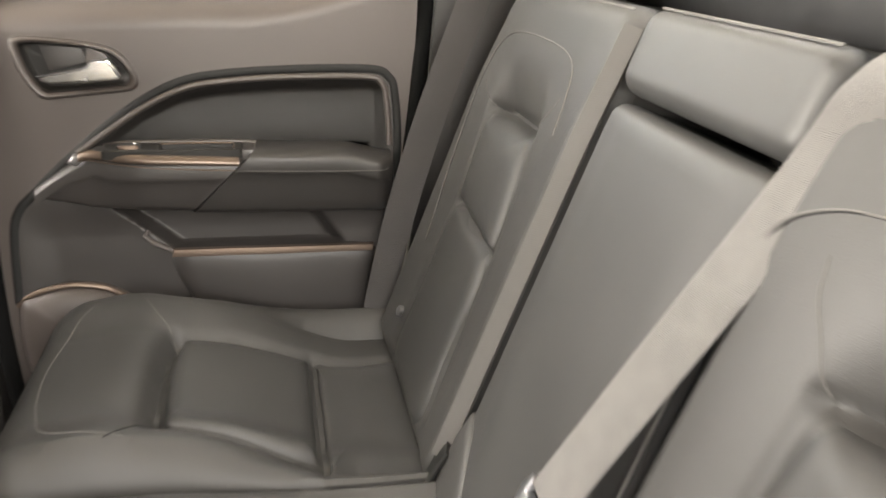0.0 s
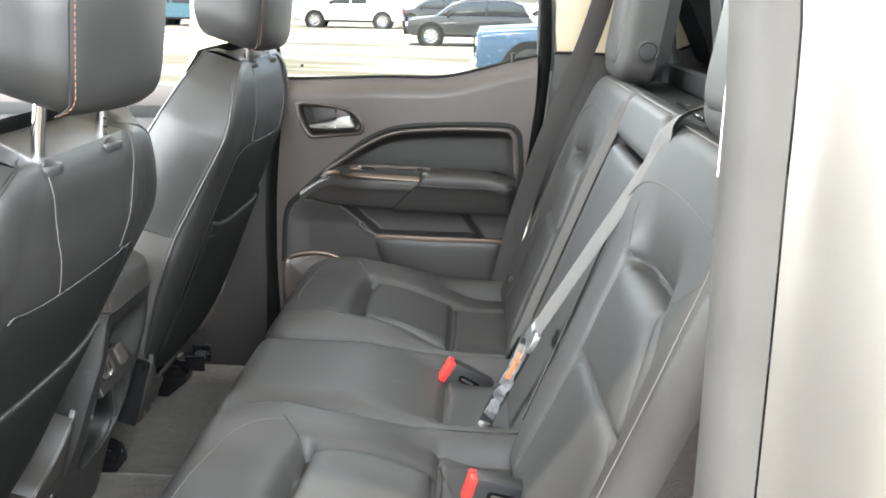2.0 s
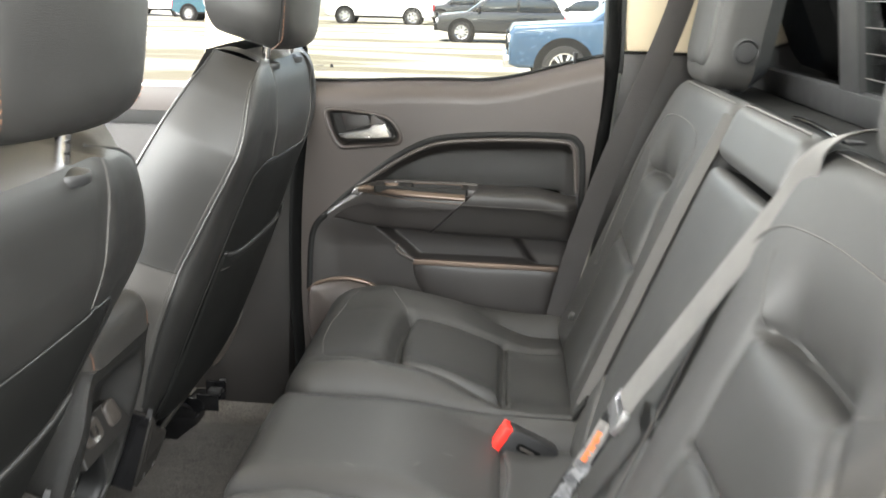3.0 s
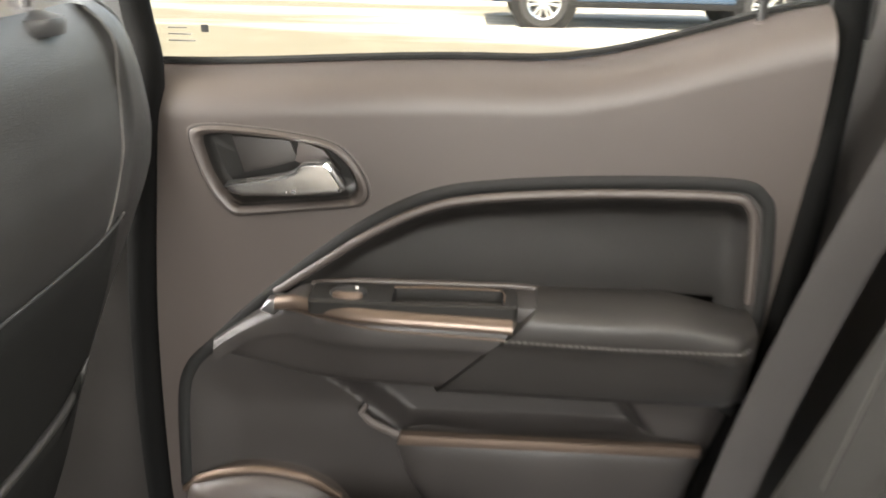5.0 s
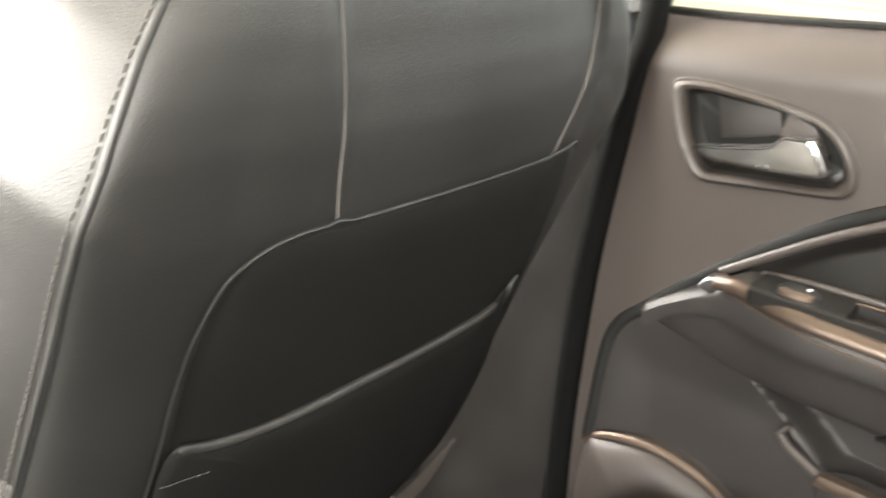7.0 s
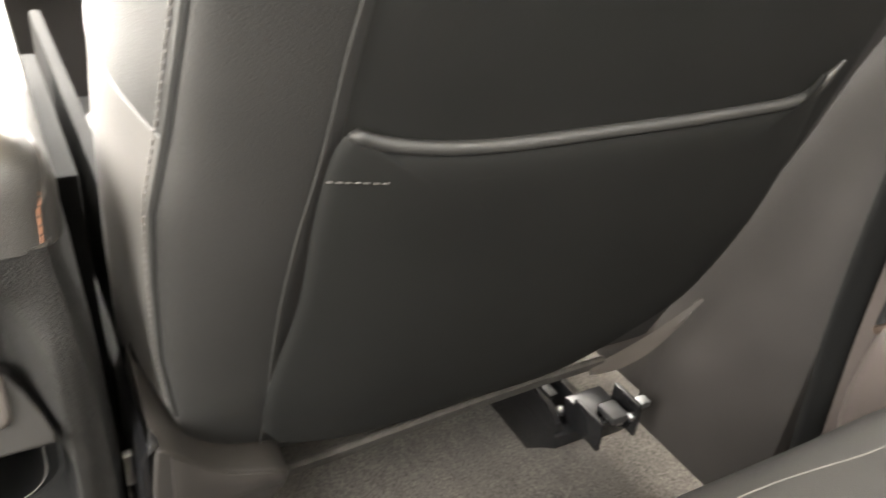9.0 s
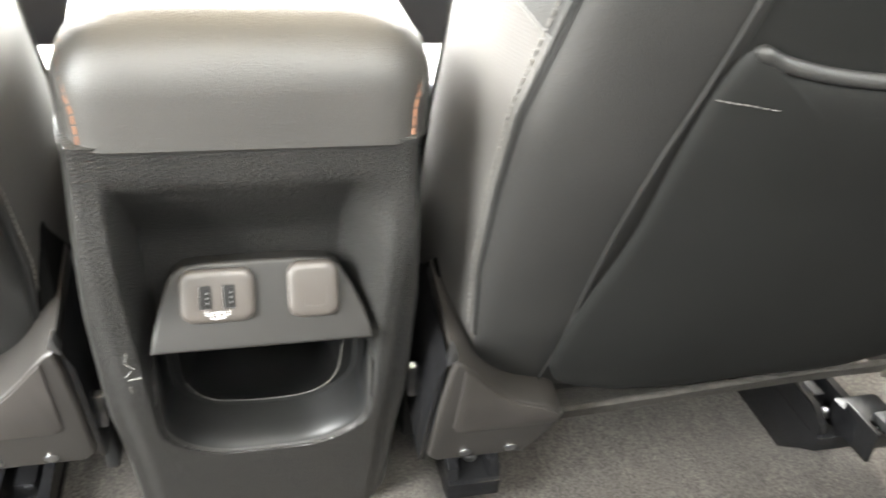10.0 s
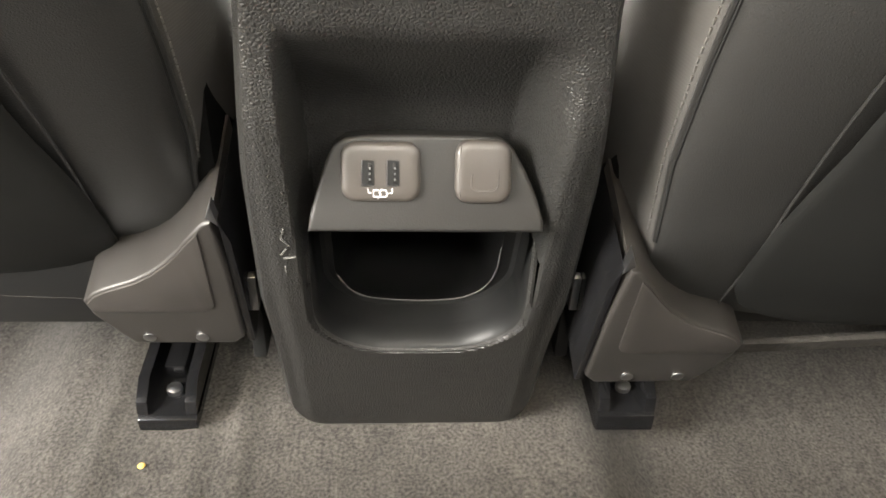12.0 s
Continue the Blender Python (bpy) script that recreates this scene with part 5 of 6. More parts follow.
    edge = [(-0.176, fv(0.540)), (-0.155, fv(0.533)), (-0.11, fv(0.5285)), (-0.03, fv(0.5285)), (0.08, fv(0.527)), (0.138, fv(0.5245)), (0.155, fv(0.530)), (0.166, fv(0.550))]
    part("pocket_edge", tube(on_surface(m, psurf, edge, 0.0030, back_face), [0.0015] + [0.0040] * 37 + [0.0036, 0.003, 0.0022, 0.0016, 0.001], 10), FRONT_LEATHER, pk, "rolled leather pocket edge")
    part("pocket_stitch", dashes(on_surface(m, psurf, [(-0.183, fv(0.516)), (-0.175, fv(0.5148)), (-0.160, fv(0.513)), (-0.148, fv(0.5125))], 0.0088, back_face), 0.0004, 0.003, 0.002), THREAD, pk)
    part("pocket_hem", tube(on_surface(m, psurf, [(-0.15, fv(0.5125)), (-0.05, fv(0.510)), (0.06, fv(0.508)), (0.15, fv(0.507))], 0.0078, back_face), 0.0007, 6), GAP, pk, "folded hem under the pocket edge")
    part("side_seam", tube(on_surface(m, rel, [(-0.186, fv(0.22)), (-0.188, fv(0.40)), (-0.184, fv(0.53)), (-0.183, fv(0.59)), (-0.178, fv(0.634)), (-0.162, fv(0.668)), (-0.132, fv(0.686)), (-0.08, fv(0.688)), (0.0, fv(0.687)), (0.12, fv(0.685)), (0.146, fv(0.687)), (0.154, fv(0.680))], 0.003, back_face), 0.0011, 6), FRONT_LEATHER, back, "fine curved piping")
    part("vertical_seam", tube(on_surface(m, rel, [(-0.100, 0.530), (-0.104, 0.56), (-0.1055, 0.60), (-0.107, 0.63), (-0.109, 0.655), (-0.112, 0.671)], 0.0010, back_face), 0.0009, 5), THREAD, back, "pale vertical seam")
    part("vertical_seam", tube(on_surface(m, rel, [(seam_u - 0.028, 0.520), (seam_u - 0.010, 0.571), (seam_u - 0.002, 0.596), (seam_u + 0.004, 0.63), (seam_u + 0.012, 0.655), (seam_u + 0.008, 0.671)], 0.0008, back_face), 0.0008, 5), THREAD, back)
    # piped rear edge of both sides, curling over the shoulder, and its stitches
    ev = np.concatenate([np.linspace(0.09, 0.60, 44), np.linspace(0.606, 0.672, 16)])
    for sg in (-1, 1):
        pipe = [m @ Vector(side_point(sg, v, 0.0)) for v in ev]
        over = [m @ Vector((sg * a, 0.672 + b, h)) for a, b, h in ((0.138, 0.0015, -0.068), (0.124, 0.0015, -0.074), (0.112, 0.001, -0.082))]
        part("edge_piping", tube(pipe + over, 0.0021, 8), FRONT_LEATHER, back, "rolled leather edge")
        part("edge_stitch", dashes([m @ (Vector(side_point(sg, v, 0.05)) + Vector((sg * 0.0006, 0, 0))) for v in ev if v < 0.655], 0.0007, 0.004, 0.0022), THREAD, back, "pale stitches along the edge")
        part("edge_fold", tube([m @ Vector(back_face(sg * 0.2465, v, 0.0003)) for v in ev if v < 0.66], 0.0008, 5), GAP, back)
        part("front_piping", tube([m @ Vector(side_point(sg, v, 0.985)) for v in np.linspace(0.12, 0.668, 40)], 0.0022, 8), FRONT_LEATHER, back)
        part("cloth_seam", tube([m @ Vector(side_point(sg, fabric_v, w)) for w in ws], 0.0010, 6), FRONT_LEATHER, back)
    # front half: bolsters seen over the side
    fm = plane_frame(m @ Vector((0, 0.04, -0.225)), (0, 1, 0), (sl, 0, cl), (-cl, 0, sl))
    part("side_bolster", block(fm, -0.235, -0.15, 0.0, 0.36, 0.08, 0.04, 0.045, None, 10, 24), [FRONT_LEATHER, FRONT_LEATHER], seat, "leather side bolster")
    part("side_bolster", block(fm, 0.15, 0.235, 0.0, 0.36, 0.08, 0.04, 0.045, None, 10, 24), [FRONT_LEATHER, FRONT_LEATHER], seat)
    # headrest
    hm = plane_frame((rest[0], c - 0.008, rest[1]), (0, 1, 0), (0.12, 0, 0.99), (0.99, 0, -0.12))
    hw = lambda u, v, h: (u * (1.0 - 0.05 * abs(v - 0.1) / 0.1), v + 0.02 * (abs(h) / 0.11) - 0.006 * float(step(v, 0.05, 0.0)), h - 0.03 * (u / 0.135) ** 2)
    head = part("headrest", block(hm, -0.135, 0.135, 0.0, 0.21, 0.150, 0.036, 0.055, None, 22, 20, hw, 0.035), [FRONT_LEATHER, FRONT_LEATHER], seat, "black leather front headrest")

    def rest_line(u, lift):
        out = []
        for v in np.linspace(0.004, 0.206, 30):
            e = min(0.036, 0.135 - abs(u), v, 0.21 - v)
            out.append(hm @ Vector(hw(u, v, -(0.036 - math.sqrt(max(0.0, 0.036 ** 2 - (0.036 - e) ** 2))) + lift)))
        return out

    for su in (-1, 1):
        part("seam", tube(rest_line(su * 0.1165, 0.0002), 0.0009, 5), GAP, head, "dark headrest seam")
        part("stitch", dashes(rest_line(su * 0.1125, 0.0003), 0.0005, 0.0040, 0.0026), TAN_THREAD, head, "tan stitched headrest seam")
    px, pz = collar
    for s in (-0.085, 0.062):
        post = part("headrest_post", tube([(px - 0.004, c + s, pz - 0.03), (px + 0.003, c + s, pz + 0.02), (px + 0.014, c + s, pz + 0.085)], 0.0068, 16), CHROME, head, "chrome headrest post")
        if s > 0:
            for k in range(5):
                part("notch", box((px + 0.0085 + 0.0013 * k, c + s - 0.0035, pz + 0.016 + 0.0100 * k), (0.0036, 0.0050, 0.0034), 0.0008), PORT, post)
        part("post_guide", lathe(plane_frame((px, c + s, pz - 0.002), (1, 0, 0), (0, 1, 0), (0.12, 0, 0.98)), [(0.0245, -0.010), (0.0250, -0.003), (0.0235, 0.0), (0.0165, 0.0020), (0.0115, 0.0042), (0.0074, 0.0046)], 28), BUCKLE, head, "black post collar")
    # cushion and metal frame
    part("cushion", block(plane_frame((-0.60, c, 0.31), (0, 1, 0), (1, 0, -0.1), (0.1, 0, 1)), -0.25, 0.25, 0.0, 0.46, 0.13, 0.04, 0.06, None, 16, 20), [FRONT_LEATHER, FRONT_LEATHER], seat, "black leather front cushion")
    fx, fz = (-0.052, 0.0) if inner > 0 else (-0.085, 0.018)
    flap = smooth_open([(fx, c - inner * 0.155, 0.158 + fz), (fx, c - inner * 0.09, 0.161 + fz), (fx, c, 0.167 + fz), (fx, c + inner * 0.10, 0.172 + fz), (fx + 0.005, c + inner * 0.178, 0.178 + fz)], 5)
    part("under_flap", strap(flap, (0.35, 0, 0.94), 0.015, 0.006), FELT, seat, "felt flap along the seat's lower edge")
    rib = smooth_open([(fx + 0.004, c + inner * 0.165, 0.170 + fz), (fx + 0.010, c + inner * 0.195, 0.179 + fz), (fx + 0.022, c + inner * 0.222, 0.202 + fz), (fx + 0.034, c + inner * 0.240, 0.232 + fz), (fx + 0.046, c + inner * 0.250, 0.262 + fz)], 5)
    blade = bmesh.new()
    rows = []
    for k, p in enumerate(rib):
        wide = 0.013 * math.sin(math.pi * (0.12 + 0.86 * k / (len(rib) - 1))) + 0.001
        rows.append([blade.verts.new(p + Vector((dx, 0, dz))) for dx, dz in ((0.0015, wide), (0.004, 0.0), (0.0015, -wide), (-0.002, 0.0))])
    for a, b in zip(rows, rows[1:]):
        for k in range(4):
            blade.faces.new((a[k], a[(k + 1) % 4], b[(k + 1) % 4], b[k]))
    blade.faces.new(rows[0])
    blade.faces.new(rows[-1])
    part("trim_blade", blade, TAUPE, seat, "smooth taupe plastic blade at the seat's lower corner")
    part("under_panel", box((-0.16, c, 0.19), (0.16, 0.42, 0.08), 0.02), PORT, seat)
    # bracket cover on the console side
    bm = plane_frame((bx, 0, bz), (0, 1, 0), (0.3, 0, 1), (1, 0, -0.3))
    s = inner
    cov = part("bracket_cover", prism(bm, [(s * a, b) for a, b in ((0.128, 0.294), (0.134, 0.2915), (0.146, 0.277), (0.155, 0.2645), (0.165, 0.252), (0.177, 0.2405), (0.189, 0.232), (0.201, 0.2262), (0.213, 0.2205), (0.222, 0.2145), (0.2285, 0.206), (0.226, 0.190), (0.214, 0.165), (0.206, 0.151), (0.133, 0.151), (0.125, 0.160), (0.125, 0.24))], -0.09, 0.004, 0.003, segs=3), BRACKET, seat, "grey-brown plastic bracket cover")
    part("cover_plate", prism(bm, [(s * a, b) for a, b in ((0.1375, 0.284), (0.1455, 0.274), (0.154, 0.2625), (0.164, 0.250), (0.176, 0.2385), (0.188, 0.230), (0.200, 0.2243), (0.212, 0.2185), (0.220, 0.213), (0.2255, 0.206), (0.2245, 0.199), (0.220, 0.1955), (0.150, 0.1955), (0.143, 0.198), (0.140, 0.204))], 0.0030, 0.0052, 0.0010, segs=2), PLATE, cov, "raised grey-brown plate")
    part("side_plate", prism(bm, [(s * a, b) for a, b in ((0.1190, 0.150), (0.1243, 0.150), (0.1243, 0.292), (0.1190, 0.270))], -0.09, 0.001, 0.001), STEEL, seat, "glossy black steel side plate")
    for yb in (0.156, 0.194):
        part("bolt", lathe(plane_frame((bx + 0.0505, s * yb, bz + 0.152), (0, 1, 0), (0.3, 0, 1), (1, 0, -0.3)), [(0.0048, -0.004), (0.0048, 0.0), (0.0022, 0.001)], 14), ZINC, cov, "bright bolt")
    for side_y in (s * (0.195 if s > 0 else 0.214), c * 2 - s * 0.185):
        sp = plane_frame((0, side_y, 0), (1, 0, 0), (0, 0, 1), (0, -1, 0))
        rail = part("rail", prism(sp, [(-0.62, -0.035), (-0.150, -0.035), (-0.118, -0.006), (-0.100, 0.008), (-0.100, 0.026), (-0.106, 0.030), (-0.62, 0.034)], -0.026, 0.026, 0.003), STEEL, seat, "black steel seat rail")
        for k in (-0.021, 0.021):
            part("rail_edge", prism(sp, [(-0.62, 0.03), (-0.112, 0.024), (-0.103, 0.030), (-0.106, 0.042), (-0.125, 0.054), (-0.62, 0.060)], k - 0.005, k + 0.005, 0.002), STEEL, rail)
        part("rail_slide", box((-0.24, side_y, 0.040), (0.19, 0.020, 0.014), 0.004), STEEL, rail)
        part("rail_bolt", lathe(plane_frame((-0.130, side_y + 0.002, 0.031), (1, 0, 0), (0, 1, 0), (0, 0, 1)), [(0.007, 0), (0.007, 0.005), (0.004, 0.007)], 10), ZINC, rail)
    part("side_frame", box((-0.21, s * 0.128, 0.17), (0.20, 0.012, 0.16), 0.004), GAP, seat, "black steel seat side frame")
    # almost lightless colour paints the shade between seat and console
    part("side_valance", box((-0.35, s * 0.137, 0.285), (0.58, 0.014, 0.25), 0.006), PITCH, seat, "seat side cover, blackened for the shade in the gap")
    part("bright_link", box((-0.06, s * 0.116, 0.205), (0.008, 0.006, 0.03), 0.001), ZINC, seat)
    part("bright_tip", prism(bm, [(s * 0.124, 0.288), (s * 0.1305, 0.296), (s * 0.126, 0.308)], -0.006, 0.002, 0.0006), ZINC, cov, "bright metal tip")
    return seat


front_seat(0.395, 1, "black leather front passenger seat with a map pocket", bx=-0.075)
front_seat(-0.395, -1, "black leather driver seat seen from behind", (-0.090, 0.188), 29.5, -0.104, 0.014, (0.168, 0.789), (0.251, 0.834), 0.98, seam_u=0.088)

# seat adjustment clamp on the outer passenger rail
clamp = thing("rail_clamp", (-0.10, 0.635, 0.03), "black and bright metal rail end under the passenger seat", "seat rail end")
part("shoe", box((-0.10, 0.632, 0.045), (0.055, 0.056, 0.030), 0.006), STEEL, clamp, "glossy black rail shoe")
part("shoe_cheek", box((-0.082, 0.606, 0.052), (0.050, 0.006, 0.040), 0.002), STEEL, clamp)
part("shoe_cheek", box((-0.082, 0.661, 0.056), (0.046, 0.006, 0.046), 0.002), STEEL, clamp)
part("latch", box((-0.074, 0.634, 0.066), (0.030, 0.024, 0.012), 0.004), BUCKLE, clamp, "black latch")
part("lug", box((-0.070, 0.672, 0.072), (0.014, 0.016, 0.008), 0.002), ZINC, clamp, "bright metal lug")
part("lug", box((-0.068, 0.640, 0.058), (0.008, 0.010, 0.010), 0.002), ZINC, clamp)
part("pin", lathe(plane_frame((-0.066, 0.655, 0.058), (0, 1, 0), (0, 0, 1), (1, 0, 0)), [(0.0035, -0.004), (0.0035, 0.004), (0.002, 0.005)], 10), ZINC, clamp)
part("spring", tube([(-0.072 + 0.002 * math.cos(a), 0.615 + 0.0011 * a, 0.062 + 0.004 * math.sin(a)) for a in np.linspace(0, 22, 60)], 0.0008, 5), ZINC, clamp, "fine bright spring")

# ---------------------------------------------------------------- centre console
console = thing("centre_console", (-0.15, 0.0, 0.03), "dark grained centre console with rear ports and a storage bin", "centre console")
KF = plane_frame((-0.105, 0, 0.02), (0, 1, 0), (0.313, 0, 0.95), (0.95, 0, -0.313))   # u = y, v up the rear face, h to the rear
kv = lambda z: (z - 0.02) / 0.95


def half_width(z):
    """The body spreads from the lid down and turns in at its foot."""
    w = float(np.interp(z, (0.0, 0.09, 0.21, 0.33, 0.45, 0.5), (0.112, 0.1125, 0.113, 0.107, 0.094, 0.092)))
    return w - (0.030 - math.sqrt(max(0.0, 0.030 ** 2 - max(0.0, min(0.030, 0.040 - z)) ** 2)))


def inside(U, V, left, right, bottom, top, rc):
    """Signed depth inside a round-cornered opening."""
    cu, cv, hw, hh = (left + right) / 2, (bottom + top) / 2, (right - left) / 2, (top - bottom) / 2
    qx, qy = np.abs(U - cu) - hw + rc, np.abs(V - cv) - hh + rc
    return -(np.minimum(np.maximum(qx, qy), 0) + np.hypot(np.maximum(qx, 0), np.maximum(qy, 0)) - rc)


def console_depth(U, V):
    """A dish with sloping walls that deepens from the lid down to the ports, between two rounded columns."""
    proud = 0.010 * step(V, 0.10, 0.24) * step(V, 0.455, 0.36)
    d1 = inside(U, V, -0.0745, 0.0790, 0.128, 0.62, 0.060)
    wall = step(d1, -0.002, 0.0065 + 0.020 * step(V, 0.22, 0.33) * step(U, -0.05, 0.03))
    return proud - (0.036 * step(V, 0.452, 0.352) + proud) * wall * step(V, 0.455, 0.42) - 0.004 * step(np.abs(U) / 0.1, 0.86, 1.0)


MOUTH = (-0.070, 0.0755, kv(0.1475), kv(0.300), 0.054)


def mouth(o, n=12):
    u0, u1, v0, v1, r = MOUTH
    return rounded(u0 - o, u1 + o, v0 - o, v1 + o, r + o, n)


def console_mesh():
    bm = bmesh.new()
    vs = np.linspace(kv(-0.01), kv(0.462), 124)
    side = [(0.80, -0.34), (0.97, -0.34), (1.0, -0.16), (1.0, -0.060), (0.997, -0.038), (0.985, -0.021), (0.960, -0.008), (0.925, -0.001)]
    us = np.linspace(-0.89, 0.89, 121)
    rows = []
    for v in vs:
        z = 0.02 + v * 0.95
        w = half_width(z)
        row = [(-a * w, h) for a, h in side] + [(u * w, 0.0) for u in us] + [(a * w, h) for a, h in reversed(side)]
        edge_lift = float(console_depth(np.array(0.89 * w), np.array(v)))
        rows.append([bm.verts.new(KF @ Vector((u, v, h + (float(console_depth(np.array(u), np.array(v))) if h == 0.0 else edge_lift * (1.0 if h > -0.05 else 0.0))))) for u, h in row])
    for a, b in zip(rows, rows[1:]):
        for k in range(len(a) - 1):
            q = KF.inverted() @ ((a[k].co + b[k + 1].co) / 2)
            if 7 < k < len(a) - 9 and float(inside(q.x, q.y, *MOUTH)) > -0.004:
                continue
            bm.faces.new((a[k], a[k + 1], b[k + 1], b[k]))
    bm.faces.new(rows[0])
    bm.faces.new(rows[-1])
    return bm


body = part("body", console_mesh(), [CONSOLE, CONSOLE_IN], console, "black pebble-grained console body")
rim = loft(KF, [(mouth(0.0085), -0.003), (mouth(0.0078), 0.0006), (mouth(0.0058), 0.0008), (mouth(0.0036), -0.0008), (mouth(0.0018), -0.004), (mouth(0.0006), -0.009), (mouth(0.0), -0.015), (mouth(-0.0002), -0.021)], False)
for vert in rim.verts:
    q = KF.inverted() @ vert.co
    q.z -= 0.026 * float(step(q.y, kv(0.175), kv(0.27)))
    vert.co = KF @ q
# the rim's inner rings take the colour darkened for the bin's shade
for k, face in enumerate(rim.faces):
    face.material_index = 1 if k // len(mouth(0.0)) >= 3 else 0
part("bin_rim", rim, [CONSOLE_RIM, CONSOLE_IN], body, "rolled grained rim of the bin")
cup = rounded(-0.060, 0.0625, kv(0.1515), kv(0.292), 0.046, 12)
# shade of the bin is put into its colour
part("bin", loft(KF, [(mouth(-0.0002), -0.0205), (mouth(-0.001), -0.030), (mouth(-0.002), -0.037), (mouth(-0.005), -0.0395), (cup, -0.0395), (rounded(-0.056, 0.060, kv(0.135), kv(0.290), 0.045, 12), -0.058), (rounded(-0.052, 0.056, kv(0.118), kv(0.286), 0.043, 12), -0.10), (rounded(-0.046, 0.050, kv(0.118), kv(0.280), 0.040, 12), -0.135)]), CONSOLE_IN, body, "storage bin hollow, coloured darker for its shade")
# panels fill the gaps under the lid; their black is painted shade
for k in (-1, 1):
    part("side_skirt", box((-0.29, k * 0.110, 0.245), (0.30, 0.020, 0.345), 0.004), PITCH, console, "side panel of the console, blackened for the shade in the gap")
part("front_body", box((-0.68, 0, 0.19), (0.58, 0.220, 0.34), 0.03), CONSOLE, console)
# soft lid
LID = plane_frame((-0.41, 0.0025, 0.525), (0, 1, 0), (1, 0, -0.01), (0.01, 0, 1))
lid_skin = block(LID, -0.0945, 0.0945, 0.0, 0.452, 0.064, 0.034, 0.026, lambda U, V: 0.006 * step(np.abs(U), 0.1, 0.04), 24, 34, None, 0.003)
lid_skin.normal_update()
lid_faces = [(f.calc_center_median(), f.normal.copy()) for f in lid_skin.faces]


def onto_lid(p, lift):
    """The point of the lid's skin nearest to p."""
    centre, normal = min(lid_faces, key=lambda q: (q[0] - p).length_squared)
    return p + normal * (lift - (p - centre).dot(normal))


lid = part("lid", lid_skin, [LIDLEATHER, LIDLEATHER], console, "padded leather armrest lid")
for s in (-1, 1):
    line = [LID @ Vector(p) for p in smooth_open([(s * 0.0815, 0.05, -0.005), (s * 0.0815, 0.38, -0.005), (s * 0.0815, 0.415, -0.0105), (s * 0.0815, 0.434, -0.022), (s * 0.0812, 0.4435, -0.036), (s * 0.0808, 0.4455, -0.050), (s * 0.0804, 0.4455, -0.061)], 8)]
    part("lid_stitch", dashes([onto_lid(p, 0.0005) for p in line], 0.0006, 0.0040, 0.0012), TAN_THREAD, lid, "tan stitching along the lid")
    part("lid_seam", tube([onto_lid(p + Vector((0, s * 0.0034, 0)), -0.0002) for p in line], 0.0008, 6), LEATHER, lid)
part("lid_gap", box((-0.172, 0.002, 0.4595), (0.40, 0.172, 0.005), 0.001), PORT, console)
# port housing
HF = plane_frame((0.0041, 0, 0.3063), (0, 1, 0), (-0.3517, 0, 0.9361), (0.9361, 0, 0.3517))   # the ports lean back: u = y, v up their face
HOUSE = [(-0.0668, -0.0035), (-0.0655, 0.006), (-0.0612, 0.022), (-0.0565, 0.037), (-0.0515, 0.0475), (-0.0445, 0.0525), (-0.034, 0.0538), (0.0, 0.0542), (0.034, 0.0538), (0.0445, 0.0528), (0.0525, 0.0470), (0.0605, 0.0335), (0.0680, 0.0170), (0.0722, 0.004), (0.0728, -0.0035)]
house = part("port_housing", prism(HF, HOUSE, -0.034, 0.0, 0.0030, segs=4), HOUSING, body, "dark housing for ports")


def key_cap(u0, u1, v0, v1, r, tall):
    """A raised square cap with a crowned face and a rolled edge."""
    rings = [(-0.004, 0.0), (-0.0004, 0.0), (0.0, tall * 0.55), (0.0010, tall * 0.85), (0.0024, tall), (0.0050, tall + 0.0004)]
    return loft(HF, [(rounded(u0 + max(i, 0.0), u1 - max(i, 0.0), v0 + max(i, 0.0), v1 - max(i, 0.0), max(0.001, r - max(i, 0.0) * 0.6), 7), h if i >= -0.001 else -0.003) for i, h in rings])


usb = part("usb_module", key_cap(-0.0468, -0.0012, 0.0158, 0.0502, 0.0085, 0.0042), TAUPE, house, "taupe twin charging port module")
for u in (-0.0314, -0.0171):
    port = part("port", loft(HF, [(rounded(u - 0.0036, u + 0.0036, 0.0252, 0.0402, 0.0006, 2), 0.0040), (rounded(u - 0.0036, u + 0.0036, 0.0252, 0.0402, 0.0006, 2), 0.0050), (rounded(u - 0.0030, u + 0.0030, 0.0258, 0.0396, 0.0005, 2), 0.0050), (rounded(u - 0.0030, u + 0.0030, 0.0258, 0.0396, 0.0005, 2), 0.0047)]), PORT, usb, "black charging port")
    part("port_tongue", box((u + 0.0011, 0.0325, 0.0049), (0.0022, 0.0115, 0.0008), 0.0002, HF), CONSOLE_IN, usb)
    part("port_shell", tube([HF @ Vector((u + a, b, 0.0050)) for a, b in ((-0.0033, 0.0400), (-0.0033, 0.0254), (0.0033, 0.0254))], 0.00022, 4), ZINC, usb, "bright port shell edge")
    for k in range(3):
        part("port_pin", box((u + 0.0012, 0.0292 + 0.0032 * k, 0.0054), (0.0009, 0.0013, 0.0003), 0.0, HF), ZINC, usb)
